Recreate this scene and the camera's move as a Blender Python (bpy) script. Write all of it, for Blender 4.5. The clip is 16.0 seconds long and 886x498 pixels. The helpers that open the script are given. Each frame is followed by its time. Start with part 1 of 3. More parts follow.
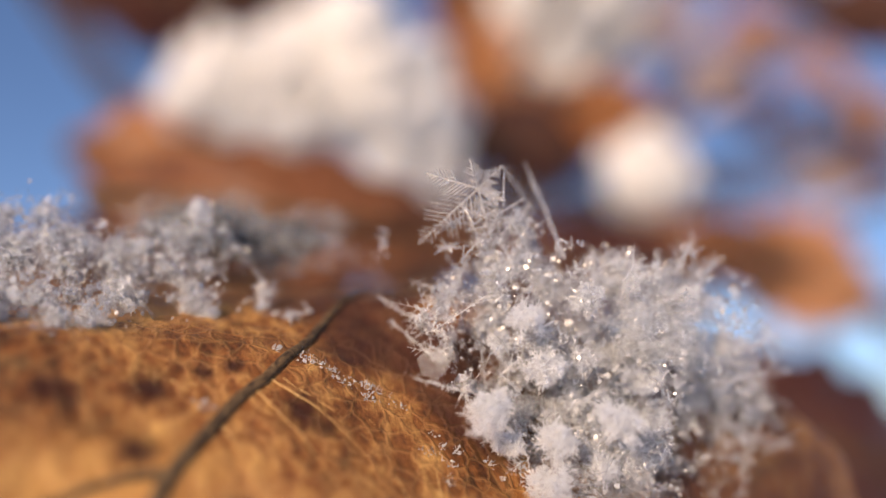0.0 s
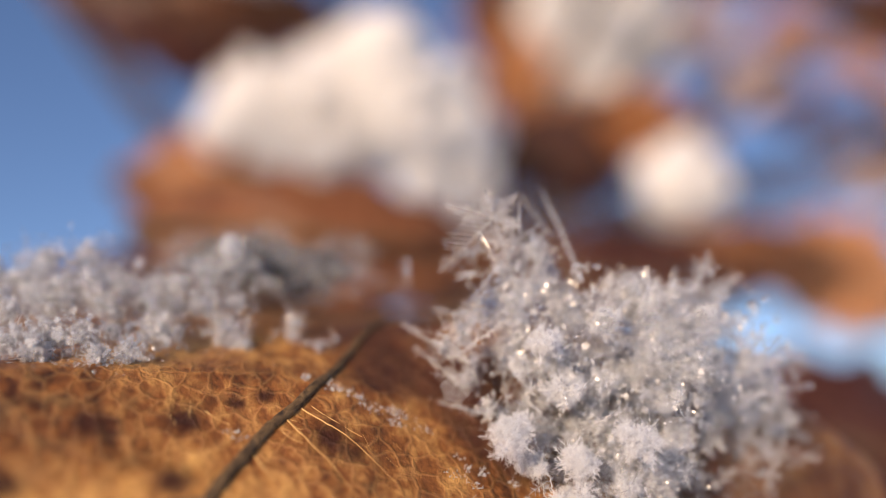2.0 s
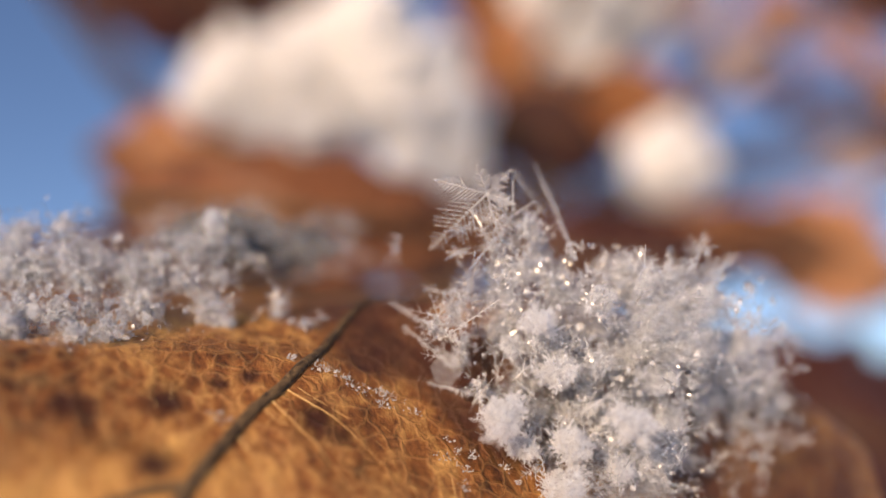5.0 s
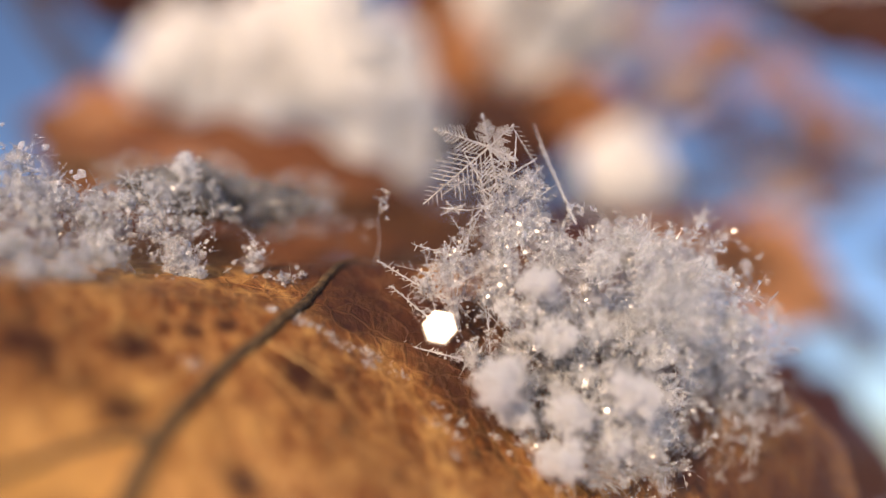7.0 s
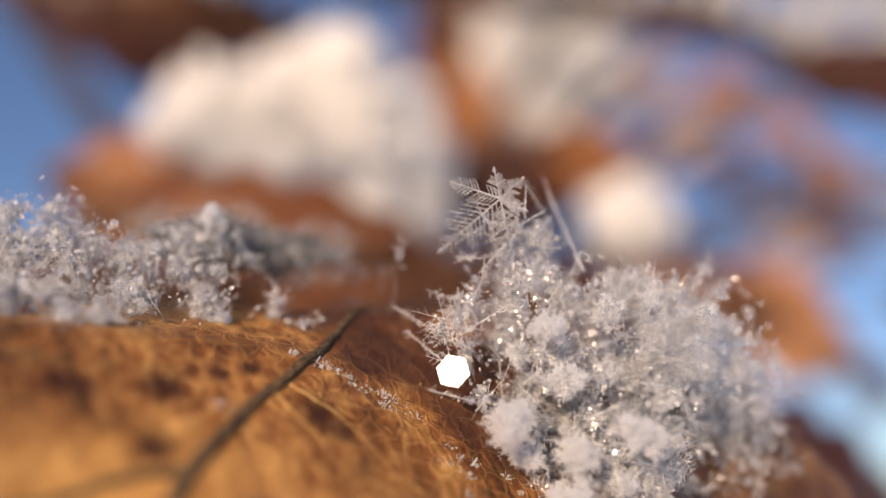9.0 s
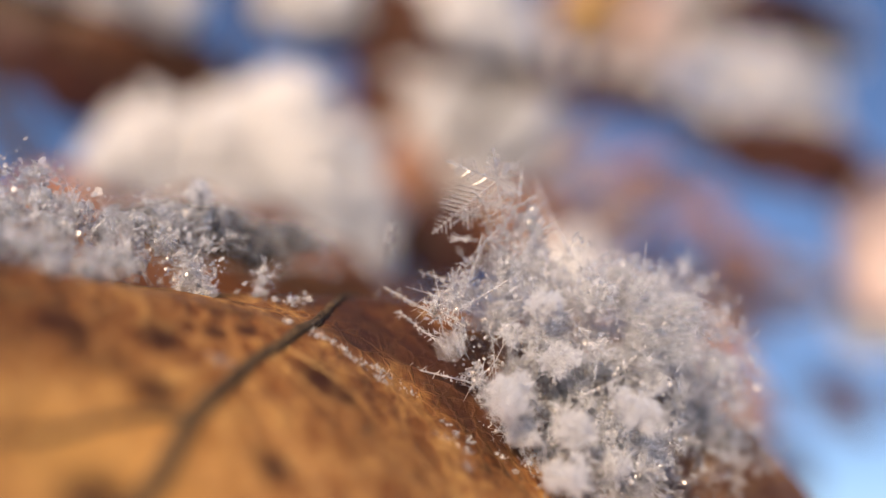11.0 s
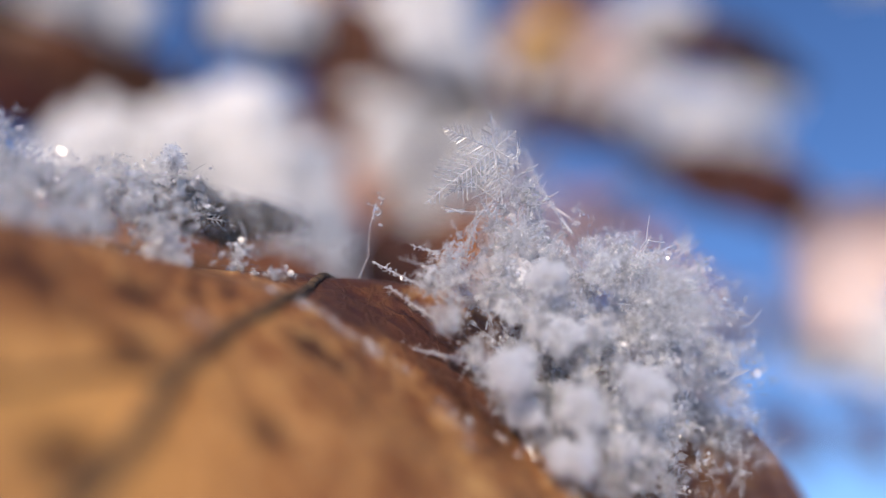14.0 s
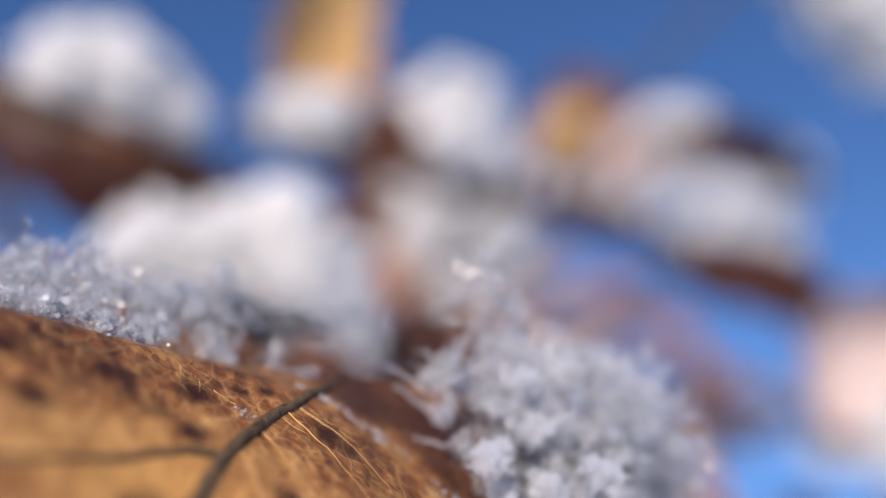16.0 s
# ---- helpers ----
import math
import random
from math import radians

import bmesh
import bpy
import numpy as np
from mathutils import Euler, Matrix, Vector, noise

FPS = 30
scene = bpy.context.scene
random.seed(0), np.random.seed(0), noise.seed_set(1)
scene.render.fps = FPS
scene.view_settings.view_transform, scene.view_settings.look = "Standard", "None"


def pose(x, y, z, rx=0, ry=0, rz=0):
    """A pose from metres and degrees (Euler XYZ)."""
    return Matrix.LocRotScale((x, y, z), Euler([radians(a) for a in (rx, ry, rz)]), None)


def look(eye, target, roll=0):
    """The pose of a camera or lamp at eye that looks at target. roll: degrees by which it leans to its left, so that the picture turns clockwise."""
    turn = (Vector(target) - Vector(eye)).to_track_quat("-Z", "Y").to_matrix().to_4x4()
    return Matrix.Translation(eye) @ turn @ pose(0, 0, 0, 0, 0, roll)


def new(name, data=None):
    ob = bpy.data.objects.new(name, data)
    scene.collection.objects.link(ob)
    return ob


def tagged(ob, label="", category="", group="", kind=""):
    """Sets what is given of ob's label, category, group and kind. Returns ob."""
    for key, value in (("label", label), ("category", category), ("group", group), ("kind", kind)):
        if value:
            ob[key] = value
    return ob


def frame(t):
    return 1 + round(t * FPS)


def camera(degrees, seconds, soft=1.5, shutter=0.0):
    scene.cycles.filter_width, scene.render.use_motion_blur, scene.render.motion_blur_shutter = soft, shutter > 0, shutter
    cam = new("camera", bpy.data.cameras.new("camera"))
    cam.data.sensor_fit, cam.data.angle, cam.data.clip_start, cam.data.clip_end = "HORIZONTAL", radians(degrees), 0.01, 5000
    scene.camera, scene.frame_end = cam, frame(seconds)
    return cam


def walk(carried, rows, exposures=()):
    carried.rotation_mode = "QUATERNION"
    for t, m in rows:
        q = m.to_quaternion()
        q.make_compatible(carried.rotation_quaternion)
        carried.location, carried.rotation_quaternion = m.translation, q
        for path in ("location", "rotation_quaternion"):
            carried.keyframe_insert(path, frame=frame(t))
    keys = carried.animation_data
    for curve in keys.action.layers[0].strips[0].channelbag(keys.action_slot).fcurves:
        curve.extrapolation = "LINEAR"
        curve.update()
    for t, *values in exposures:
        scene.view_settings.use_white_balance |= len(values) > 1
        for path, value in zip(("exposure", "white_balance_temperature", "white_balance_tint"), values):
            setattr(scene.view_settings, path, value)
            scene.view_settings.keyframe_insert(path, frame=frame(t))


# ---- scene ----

# Lengths below are in millimetres in the frame of the leaf; PLACE carries them into the world:
# TILT degrees are set so that open sky fills the camera's view; the leaf hangs HEIGHT metres over the snow.
TILT, HEIGHT = 37.0, 0.55
PLACE = pose(0, 0, HEIGHT, TILT) @ Matrix.Scale(0.001, 4)


def shot(eye, target, roll):
    m = look(eye, target, roll)
    spot = PLACE @ m.translation
    return Matrix.LocRotScale(spot, (pose(0, 0, 0, TILT) @ m).to_quaternion(), None)


# ---- camera ----
cam = camera(55, 16.0, soft=0.9)
cam.data.dof.use_dof = True
cam.data.dof.focus_distance = 0.0243
cam.data.dof.aperture_fstop = 15.5
ROWS = [
    (0.0, shot((-0.307, -23.557, 9.950), (0.315, -1.346, 0.879), -1.22)),
    (0.5, shot((-0.099, -23.616, 9.965), (0.223, -1.356, 1.000), -2.16)),
    (1.0, shot((-0.067, -23.777, 10.198), (0.141, -1.491, 1.293), -2.57)),
    (1.5, shot((0.152, -23.804, 10.365), (0.058, -1.515, 1.465), -2.92)),
    (2.0, shot((0.505, -24.173, 10.714), (-0.137, -1.822, 1.995), -4.40)),
    (2.5, shot((1.459, -23.875, 11.322), (-0.222, -1.809, 2.034), -7.15)),
    (3.0, shot((1.118, -23.827, 10.808), (-0.385, -1.704, 1.625), -5.96)),
    (3.5, shot((0.538, -24.210, 10.847), (-0.273, -1.881, 2.085), -4.44)),
    (6.0, shot((-0.127, -22.681, 10.000), (0.371, -0.729, 0.312), -1.83)),
    (6.5, shot((-0.865, -22.593, 9.303), (0.550, -0.556, -0.097), 0.39)),
    (7.0, shot((-1.772, -22.630, 8.221), (0.159, -0.424, -0.676), 1.55)),
    (7.5, shot((-1.773, -22.965, 8.432), (-0.124, -0.690, -0.348), 1.38)),
    (8.0, shot((-1.856, -23.628, 8.766), (-0.243, -1.157, 0.492), 1.32)),
    (10.5, shot((-2.784, -24.531, 7.043), (-0.266, -1.484, 0.840), 2.14)),
    (11.0, shot((-4.359, -24.350, 5.392), (-0.291, -1.255, 0.284), 4.76)),
    (11.5, shot((-5.284, -23.720, 4.311), (-0.104, -0.709, -0.124), 6.71)),
    (12.0, shot((-5.797, -23.466, 3.769), (0.230, -0.596, -0.307), 7.75)),
    (12.5, shot((-5.912, -23.292, 3.348), (0.343, -0.417, -0.341), 7.83)),
    (13.0, shot((-5.806, -23.136, 3.030), (0.321, -0.209, -0.550), 7.05)),
    (13.5, shot((-5.477, -22.765, 2.834), (0.447, 0.185, -0.937), 6.28)),
    (14.0, shot((-5.375, -22.976, 2.973), (0.218, 0.056, -0.802), 5.93)),
    (14.5, shot((-5.271, -23.913, 3.711), (-0.151, -0.750, 0.073), 6.31)),
    (15.0, shot((-5.157, -25.130, 4.359), (-0.527, -1.841, 0.868), 6.06)),
    (15.5, shot((-5.709, -26.773, 4.649), (-0.958, -3.391, 2.062), 6.84)),
    (16.0, shot((-5.515, -28.203, 4.888), (-1.045, -4.686, 3.154), 6.68)),
]
walk(cam, ROWS, [(0.0, 0.1, 6950, 24), (8.0, 0.06, 7300, 24), (11.0, -0.02, 7000, 24), (12.5, -0.06, 6600, 23), (14.5, -0.06, 5600, 21), (16.0, -0.02, 5600, 20)])

# ---- light ----
SUN_EL, SUN_AZ = 14.0, 208.0        # degrees; azimuth from +y towards +x
world = bpy.data.worlds.new("world")
scene.world = world
world.use_nodes = True
wn = world.node_tree.nodes
sky = wn.new("ShaderNodeTexSky")
sky.sky_type, sky.sun_disc = "NISHITA", False
sky.sun_elevation, sky.sun_rotation = radians(SUN_EL), radians(SUN_AZ)
sky.air_density, sky.dust_density, sky.ozone_density, sky.altitude = 1.0, 0.5, 4.0, 800
wn["Background"].inputs["Strength"].default_value = 0.15
world.node_tree.links.new(sky.outputs["Color"], wn["Background"].inputs["Color"])
sun = new("sun", bpy.data.lights.new("sun", "SUN"))
sun.data.energy, sun.data.angle, sun.data.color = 4.4, radians(0.6), (1.0, 0.81, 0.54)
to_sun = Vector((math.sin(radians(SUN_AZ)) * math.cos(radians(SUN_EL)),
                 math.cos(radians(SUN_AZ)) * math.cos(radians(SUN_EL)), math.sin(radians(SUN_EL))))
sun.matrix_world = look(to_sun * 3 + Vector((0, 0, HEIGHT)), (0, 0, HEIGHT))


# ---- shape of the leaf in front ----
# crease: x, y, z; then the height of the far rim at y = 2
CREASE = [(-42, -6, 4.5), (-14, -4.6, 0.7), (-11, -4.0, -0.02), (-9, -3.1, -0.62), (-7.5, -2.5, -1.08), (-6, -2.2, -1.5), (-4.5, -2.0, -1.9), (-3.95, -1.95, -2.05), (-3, -2, -2.48),
          (-2, -2.1, -3.1), (-1, -2.3, -3.72), (0, -2.5, -4.3), (1, -2.8, -4.85), (2, -3, -5.4), (3, -3.1, -6.0), (6, -3.2, -8), (16, -3.5, -14.5)]
FAR_RIM = [(-42, 1.0), (-14, -1.9), (-7, -2.2), (-1, -2.2), (1, -2.4), (4, -3.4), (8, -4.6), (10, -5.5), (12, -6.6), (14, -8.2), (17, -11.5)]


def lerp_in(x, table, k):
    return float(np.interp(x, [p[0] for p in table], [p[k] for p in table]))


def profile(x, y):
    cy, cz, rim = lerp_in(x, CREASE, 1), lerp_in(x, CREASE, 2), lerp_in(x, FAR_RIM, 1)
    if y < cy:
        return cz - (0.25 + 0.05 * max(0, cy - y - 4)) * (cy - y)
    if y < 2:
        return cz + (rim - cz) * (y - cy) / (2 - cy)
    return rim - 0.45 * (y - 2)


def leaf_z(x, y):
    """Height of the creased leaf: a face that falls gently towards the viewer, the crease, and a trough up to the far rim."""
    z = sum(profile(x + a, y + b) for a in (-0.4, 0, 0.4) for b in (-0.3, 0, 0.3)) / 9
    wave = 0.1 * noise.noise(Vector((x * 0.55, y * 0.55, 1.3))) + 0.06 * noise.noise(Vector((x * 1.7, y * 1.7, 7))) + 0.025 * noise.noise(Vector((x * 5, y * 5, 3)))
    calm = 0.25 + 0.75 * min(1.0, abs(y - lerp_in(x, CREASE, 1)) / 1.2)
    return z + wave * calm + 0.08


# ---- materials ----
def material(name):
    mat = bpy.data.materials.new(name)
    mat.use_nodes = True
    t = mat.node_tree
    return mat, t.nodes, t.links, t.nodes["Principled BSDF"]


def ramp(nodes, stops):
    r = nodes.new("ShaderNodeValToRGB")
    while len(r.color_ramp.elements) < len(stops):
        r.color_ramp.elements.new(0.5)
    for e, (at, c) in zip(r.color_ramp.elements, stops):
        e.position, e.color = at, (*c, 1)
    return r


def noise_node(nodes, links, coord, scale, detail=4.0, rough=0.55, distort=0.0):
    n = nodes.new("ShaderNodeTexNoise")
    n.inputs["Scale"].default_value, n.inputs["Detail"].default_value = scale, detail
    n.inputs["Roughness"].default_value, n.inputs["Distortion"].default_value = rough, distort
    links.new(coord, n.inputs["Vector"])
    return n


def bump_node(nodes, links, height, strength, distance):
    b = nodes.new("ShaderNodeBump")
    b.inputs["Strength"].default_value, b.inputs["Distance"].default_value = strength, distance
    links.new(height, b.inputs["Height"])
    return b


def math_node(nodes, links, op, a, b):
    m = nodes.new("ShaderNodeMath")
    m.operation = op
    for slot, v in zip(m.inputs, (a, b)):
        if isinstance(v, (int, float)):
            slot.default_value = v
        else:
            links.new(v, slot)
    return m.outputs[0]


def mix_node(nodes, links, factor, a, b, blend="MIX"):
    m = nodes.new("ShaderNodeMix")
    m.data_type, m.blend_type = "RGBA", blend
    for slot, v in zip((m.inputs[0], m.inputs[6], m.inputs[7]), (factor, a, b)):
        if isinstance(v, (int, float)):
            slot.default_value = v
        elif isinstance(v, tuple):
            slot.default_value = (*v, 1)
        else:
            links.new(v, slot)
    return m.outputs[2]


def leaf_material(name, dark, mid, light, spots=(), grain=1.0, glow=0.3, golden=None, shade_spots=()):
    """Dry leaf: mottled browns, a net of fine veins, decayed spots and wide patches of painted shade at the given
    places (world metres, radius in metres).
    """
    mat, n, l, p = material(name)
    co = n.new("ShaderNodeTexCoord").outputs["Object"]
    big = noise_node(n, l, co, 160 * grain, 5, 0.6, 0.6)
    fine = noise_node(n, l, co, 1500 * grain, 6, 0.65)
    both = math_node(n, l, "ADD", math_node(n, l, "MULTIPLY", big.outputs[0], 0.72), math_node(n, l, "MULTIPLY", fine.outputs[0], 0.28))
    turn = n.new("ShaderNodeMapping")
    turn.vector_type = "TEXTURE"
    turn.inputs["Rotation"].default_value = (0, 0, radians(-58))
    turn.inputs["Scale"].default_value = (4.5, 1.0, 1.4)
    l.new(co, turn.inputs["Vector"])
    streak = noise_node(n, l, turn.outputs[0], 3600 * grain, 5, 0.65, 0.6)
    both = math_node(n, l, "ADD", both, math_node(n, l, "MULTIPLY", math_node(n, l, "SUBTRACT", streak.outputs[0], 0.5), 0.36))
    blotch = noise_node(n, l, turn.outputs[0], 1300 * grain, 4, 0.6, 1.2)
    both = math_node(n, l, "ADD", both, math_node(n, l, "MULTIPLY", math_node(n, l, "SUBTRACT", blotch.outputs[0], 0.5), 0.42))
    r = ramp(n, [(0.37, dark), (0.52, mid), (0.7, light)])
    l.new(both, r.inputs[0])
    colour = r.outputs[0]
    net = n.new("ShaderNodeTexVoronoi")
    net.feature = "DISTANCE_TO_EDGE"
    net.inputs["Scale"].default_value = 1500 * grain
    warp = n.new("ShaderNodeVectorMath")
    warp.operation = "MULTIPLY_ADD"
    l.new(fine.outputs[1], warp.inputs[0])
    warp.inputs[1].default_value = (0.0006, 0.0006, 0.0006)
    l.new(co, warp.inputs[2])
    l.new(warp.outputs[0], net.inputs["Vector"])
    edge = n.new("ShaderNodeMapRange")
    edge.inputs["From Max"].default_value = 0.12
    edge.inputs["To Min"].default_value, edge.inputs["To Max"].default_value = 1.0, 0.0
    l.new(net.outputs["Distance"], edge.inputs["Value"])
    vein_f = math_node(n, l, "MULTIPLY", edge.outputs[0], 0.16)
    colour = mix_node(n, l, vein_f, colour, tuple(min(1, c * 1.5 + 0.02) for c in light))
    coarse = n.new("ShaderNodeTexVoronoi")
    coarse.feature = "DISTANCE_TO_EDGE"
    coarse.inputs["Scale"].default_value = 420 * grain
    l.new(turn.outputs[0], coarse.inputs["Vector"])
    rib = n.new("ShaderNodeMapRange")
    rib.inputs["From Max"].default_value = 0.05
    rib.inputs["To Min"].default_value, rib.inputs["To Max"].default_value = 0.13, 0.0
    l.new(coarse.outputs["Distance"], rib.inputs["Value"])
    colour = mix_node(n, l, rib.outputs[0], colour, tuple(min(1, c * 1.35 + 0.03) for c in light))
    # Pale golden patch: leaf tone plus sunlit brightness put into the colour.
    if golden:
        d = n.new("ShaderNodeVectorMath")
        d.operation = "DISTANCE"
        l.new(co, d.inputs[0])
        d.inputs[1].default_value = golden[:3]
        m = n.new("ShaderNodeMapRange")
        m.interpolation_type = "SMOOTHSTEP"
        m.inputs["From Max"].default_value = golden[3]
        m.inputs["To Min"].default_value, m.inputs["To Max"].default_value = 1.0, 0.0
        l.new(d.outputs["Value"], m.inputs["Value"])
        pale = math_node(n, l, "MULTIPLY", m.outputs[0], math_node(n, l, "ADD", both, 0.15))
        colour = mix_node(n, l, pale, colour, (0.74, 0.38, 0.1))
    # Shade of the trough and right end, mixed into the leaf's base colour.
    for x, y, z, radius in shade_spots:
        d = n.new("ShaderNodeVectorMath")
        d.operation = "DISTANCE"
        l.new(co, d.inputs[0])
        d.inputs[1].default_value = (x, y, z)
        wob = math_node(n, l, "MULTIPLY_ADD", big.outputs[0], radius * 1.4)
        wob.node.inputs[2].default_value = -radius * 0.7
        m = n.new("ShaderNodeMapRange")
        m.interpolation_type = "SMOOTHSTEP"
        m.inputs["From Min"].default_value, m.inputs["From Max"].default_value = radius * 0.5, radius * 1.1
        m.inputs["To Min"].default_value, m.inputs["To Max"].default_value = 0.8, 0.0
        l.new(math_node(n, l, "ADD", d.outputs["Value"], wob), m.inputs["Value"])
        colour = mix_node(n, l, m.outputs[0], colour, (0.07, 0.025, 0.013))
    for x, y, z, radius in spots:
        d = n.new("ShaderNodeVectorMath")
        d.operation = "DISTANCE"
        l.new(co, d.inputs[0])
        d.inputs[1].default_value = (x, y, z)
        wob = math_node(n, l, "MULTIPLY_ADD", fine.outputs[0], radius * 1.5)
        wob.node.inputs[2].default_value = -radius * 0.75
        away = math_node(n, l, "ADD", d.outputs["Value"], wob)
        m = n.new("ShaderNodeMapRange")
        m.interpolation_type = "SMOOTHSTEP"
        m.inputs["From Min"].default_value, m.inputs["From Max"].default_value = radius * 0.15, radius * 1.5
        m.inputs["To Min"].default_value, m.inputs["To Max"].default_value = 0.95, 0.0
        l.new(away, m.inputs["Value"])
        colour = mix_node(n, l, m.outputs[0], colour, (0.045, 0.013, 0.005))
    l.new(colour, p.inputs["Base Color"])
    p.inputs["Roughness"].default_value = 0.45
    p.inputs["Specular IOR Level"].default_value = 0.4
    h = math_node(n, l, "ADD", math_node(n, l, "MULTIPLY", fine.outputs[0], 1.0), math_node(n, l, "MULTIPLY", edge.outputs[0], 0.5))
    h = math_node(n, l, "ADD", h, math_node(n, l, "MULTIPLY", streak.outputs[0], 0.45))
    h = math_node(n, l, "ADD", h, math_node(n, l, "MULTIPLY", blotch.outputs[0], 1.0))
    b = bump_node(n, l, h, 0.42, 0.0002)
    l.new(b.outputs[0], p.inputs["Normal"])
    tr = n.new("ShaderNodeBsdfTranslucent")
    l.new(colour, tr.inputs["Color"])
    mix = n.new("ShaderNodeMixShader")
    mix.inputs[0].default_value = glow
    l.new(p.outputs[0], mix.inputs[1])
    l.new(tr.outputs[0], mix.inputs[2])
    l.new(mix.outputs[0], n["Material Output"].inputs["Surface"])
    return mat


def ice_material(name, clear, tint=(0.97, 0.97, 0.97), rough=0.12, airy=0.3, milky=0.3):
    """Thin ice: glints, lets some light straight through (airy) and glows when lit from behind (milky)."""
    mat, n, l, p = material(name)
    p.inputs["Base Color"].default_value = (*tint, 1)
    p.inputs["Roughness"].default_value = rough
    p.inputs["IOR"].default_value = 1.31
    p.inputs["Transmission Weight"].default_value = clear
    p.inputs["Specular IOR Level"].default_value = 1.0
    tr = n.new("ShaderNodeBsdfTranslucent")
    tr.inputs["Color"].default_value = (*tint, 1)
    gap = n.new("ShaderNodeBsdfTransparent")
    one, two = n.new("ShaderNodeMixShader"), n.new("ShaderNodeMixShader")
    one.inputs[0].default_value = milky / (1 - airy)
    two.inputs[0].default_value = airy
    l.new(p.outputs[0], one.inputs[1])
    l.new(tr.outputs[0], one.inputs[2])
    l.new(one.outputs[0], two.inputs[1])
    l.new(gap.outputs[0], two.inputs[2])
    l.new(two.outputs[0], n["Material Output"].inputs["Surface"])
    return mat


def snow_material(name, scale, depth, reach, tint=(0.95, 0.95, 0.95)):
    """Snow: light wanders inside it by about reach metres; fine grainy relief."""
    mat, n, l, p = material(name)
    co = n.new("ShaderNodeTexCoord").outputs["Object"]
    a = noise_node(n, l, co, scale, 6, 0.7)
    b = noise_node(n, l, co, scale * 0.12, 3, 0.5)
    r = ramp(n, [(0.3, tuple(c * 0.93 for c in tint)), (0.7, tint)])
    l.new(b.outputs[0], r.inputs[0])
    l.new(r.outputs[0], p.inputs["Base Color"])
    p.inputs["Roughness"].default_value = 0.45
    p.inputs["Subsurface Weight"].default_value = 1.0
    p.inputs["Subsurface Radius"].default_value = (1.0, 1.0, 1.0)
    p.inputs["Subsurface Scale"].default_value = reach
    h = math_node(n, l, "ADD", a.outputs[0], b.outputs[0])
    l.new(bump_node(n, l, h, 0.9, depth).outputs[0], p.inputs["Normal"])
    return mat


def frost_mass_material(name, airy, milky):
    """A mass of fine crystals too small to tell apart: partly open, glowing, with a grainy relief."""
    mat, n, l, p = material(name)
    co = n.new("ShaderNodeTexCoord").outputs["Object"]
    a = noise_node(n, l, co, 6000, 5, 0.7)
    b = noise_node(n, l, co, 1500, 3, 0.6)
    p.inputs["Base Color"].default_value = (0.94, 0.95, 0.985, 1)
    p.inputs["Roughness"].default_value = 0.35
    l.new(bump_node(n, l, math_node(n, l, "ADD", a.outputs[0], b.outputs[0]), 1.0, 0.0002).outputs[0], p.inputs["Normal"])
    tr, gap = n.new("ShaderNodeBsdfTranslucent"), n.new("ShaderNodeBsdfTransparent")
    tr.inputs["Color"].default_value = (0.94, 0.95, 0.985, 1)
    one, two = n.new("ShaderNodeMixShader"), n.new("ShaderNodeMixShader")
    one.inputs[0].default_value = milky / (1 - airy)
    open_part = n.new("ShaderNodeMapRange")
    open_part.inputs["From Min"].default_value, open_part.inputs["From Max"].default_value = 0.35, 0.65
    open_part.inputs["To Min"].default_value, open_part.inputs["To Max"].default_value = 1 - (1 - airy) * 2.2, 1 - (1 - airy) * 0.2
    l.new(b.outputs[0], open_part.inputs["Value"])
    l.new(open_part.outputs[0], two.inputs[0])
    l.new(p.outputs[0], one.inputs[1])
    l.new(tr.outputs[0], one.inputs[2])
    l.new(one.outputs[0], two.inputs[1])
    l.new(gap.outputs[0], two.inputs[2])
    l.new(two.outputs[0], n["Material Output"].inputs["Surface"])
    return mat


def wood_material(name, dark, light, scale):
    mat, n, l, p = material(name)
    co = n.new("ShaderNodeTexCoord").outputs["Object"]
    a = noise_node(n, l, co, scale, 6, 0.65, 1.0)
    r = ramp(n, [(0.35, dark), (0.65, light)])
    l.new(a.outputs[0], r.inputs[0])
    l.new(r.outputs[0], p.inputs["Base Color"])
    p.inputs["Roughness"].default_value = 0.7
    l.new(bump_node(n, l, a.outputs[0], 0.6, 0.0002).outputs[0], p.inputs["Normal"])
    return mat


def spot(x, y, r):
    v = PLACE @ Vector((x, y, leaf_z(x, y)))
    return (v.x, v.y, v.z, r * 0.001)


LEAF_SPOTS = [spot(-3.6, -3.9, 0.75), spot(-7.46, -4.3, 0.62), spot(-9.54, -5.25, 0.62), spot(-7.28, -6.36, 0.5), spot(-5.6, -3.0, 0.3),
              spot(-7.9, -9.0, 0.7), spot(-12.0, -6.0, 0.6), spot(-10.8, -7.6, 0.5), spot(-4.6, -7.2, 0.45), spot(-2.9, -4.2, 0.35), spot(-6.2, -3.4, 0.28)]
M_LEAF = leaf_material("dry_leaf", (0.05, 0.016, 0.006), (0.27, 0.1, 0.028), (0.64, 0.35, 0.11), LEAF_SPOTS, glow=0.12, golden=spot(-7.5, -8.8, 4.6), shade_spots=[spot(-1.6, 0.4, 2.6), spot(1.5, -0.5, 3.0), spot(-4.5, 1.6, 1.8), spot(6, 0, 4.5), spot(10.5, 0, 5.0), spot(12, -4, 5.0), spot(10, -6.5, 5.5), spot(13.5, -4, 6.0), spot(14, -9, 6.0)])
M_ORANGE = leaf_material("orange_leaf", (0.2, 0.06, 0.022), (0.4, 0.15, 0.05), (0.56, 0.27, 0.11), grain=0.25)
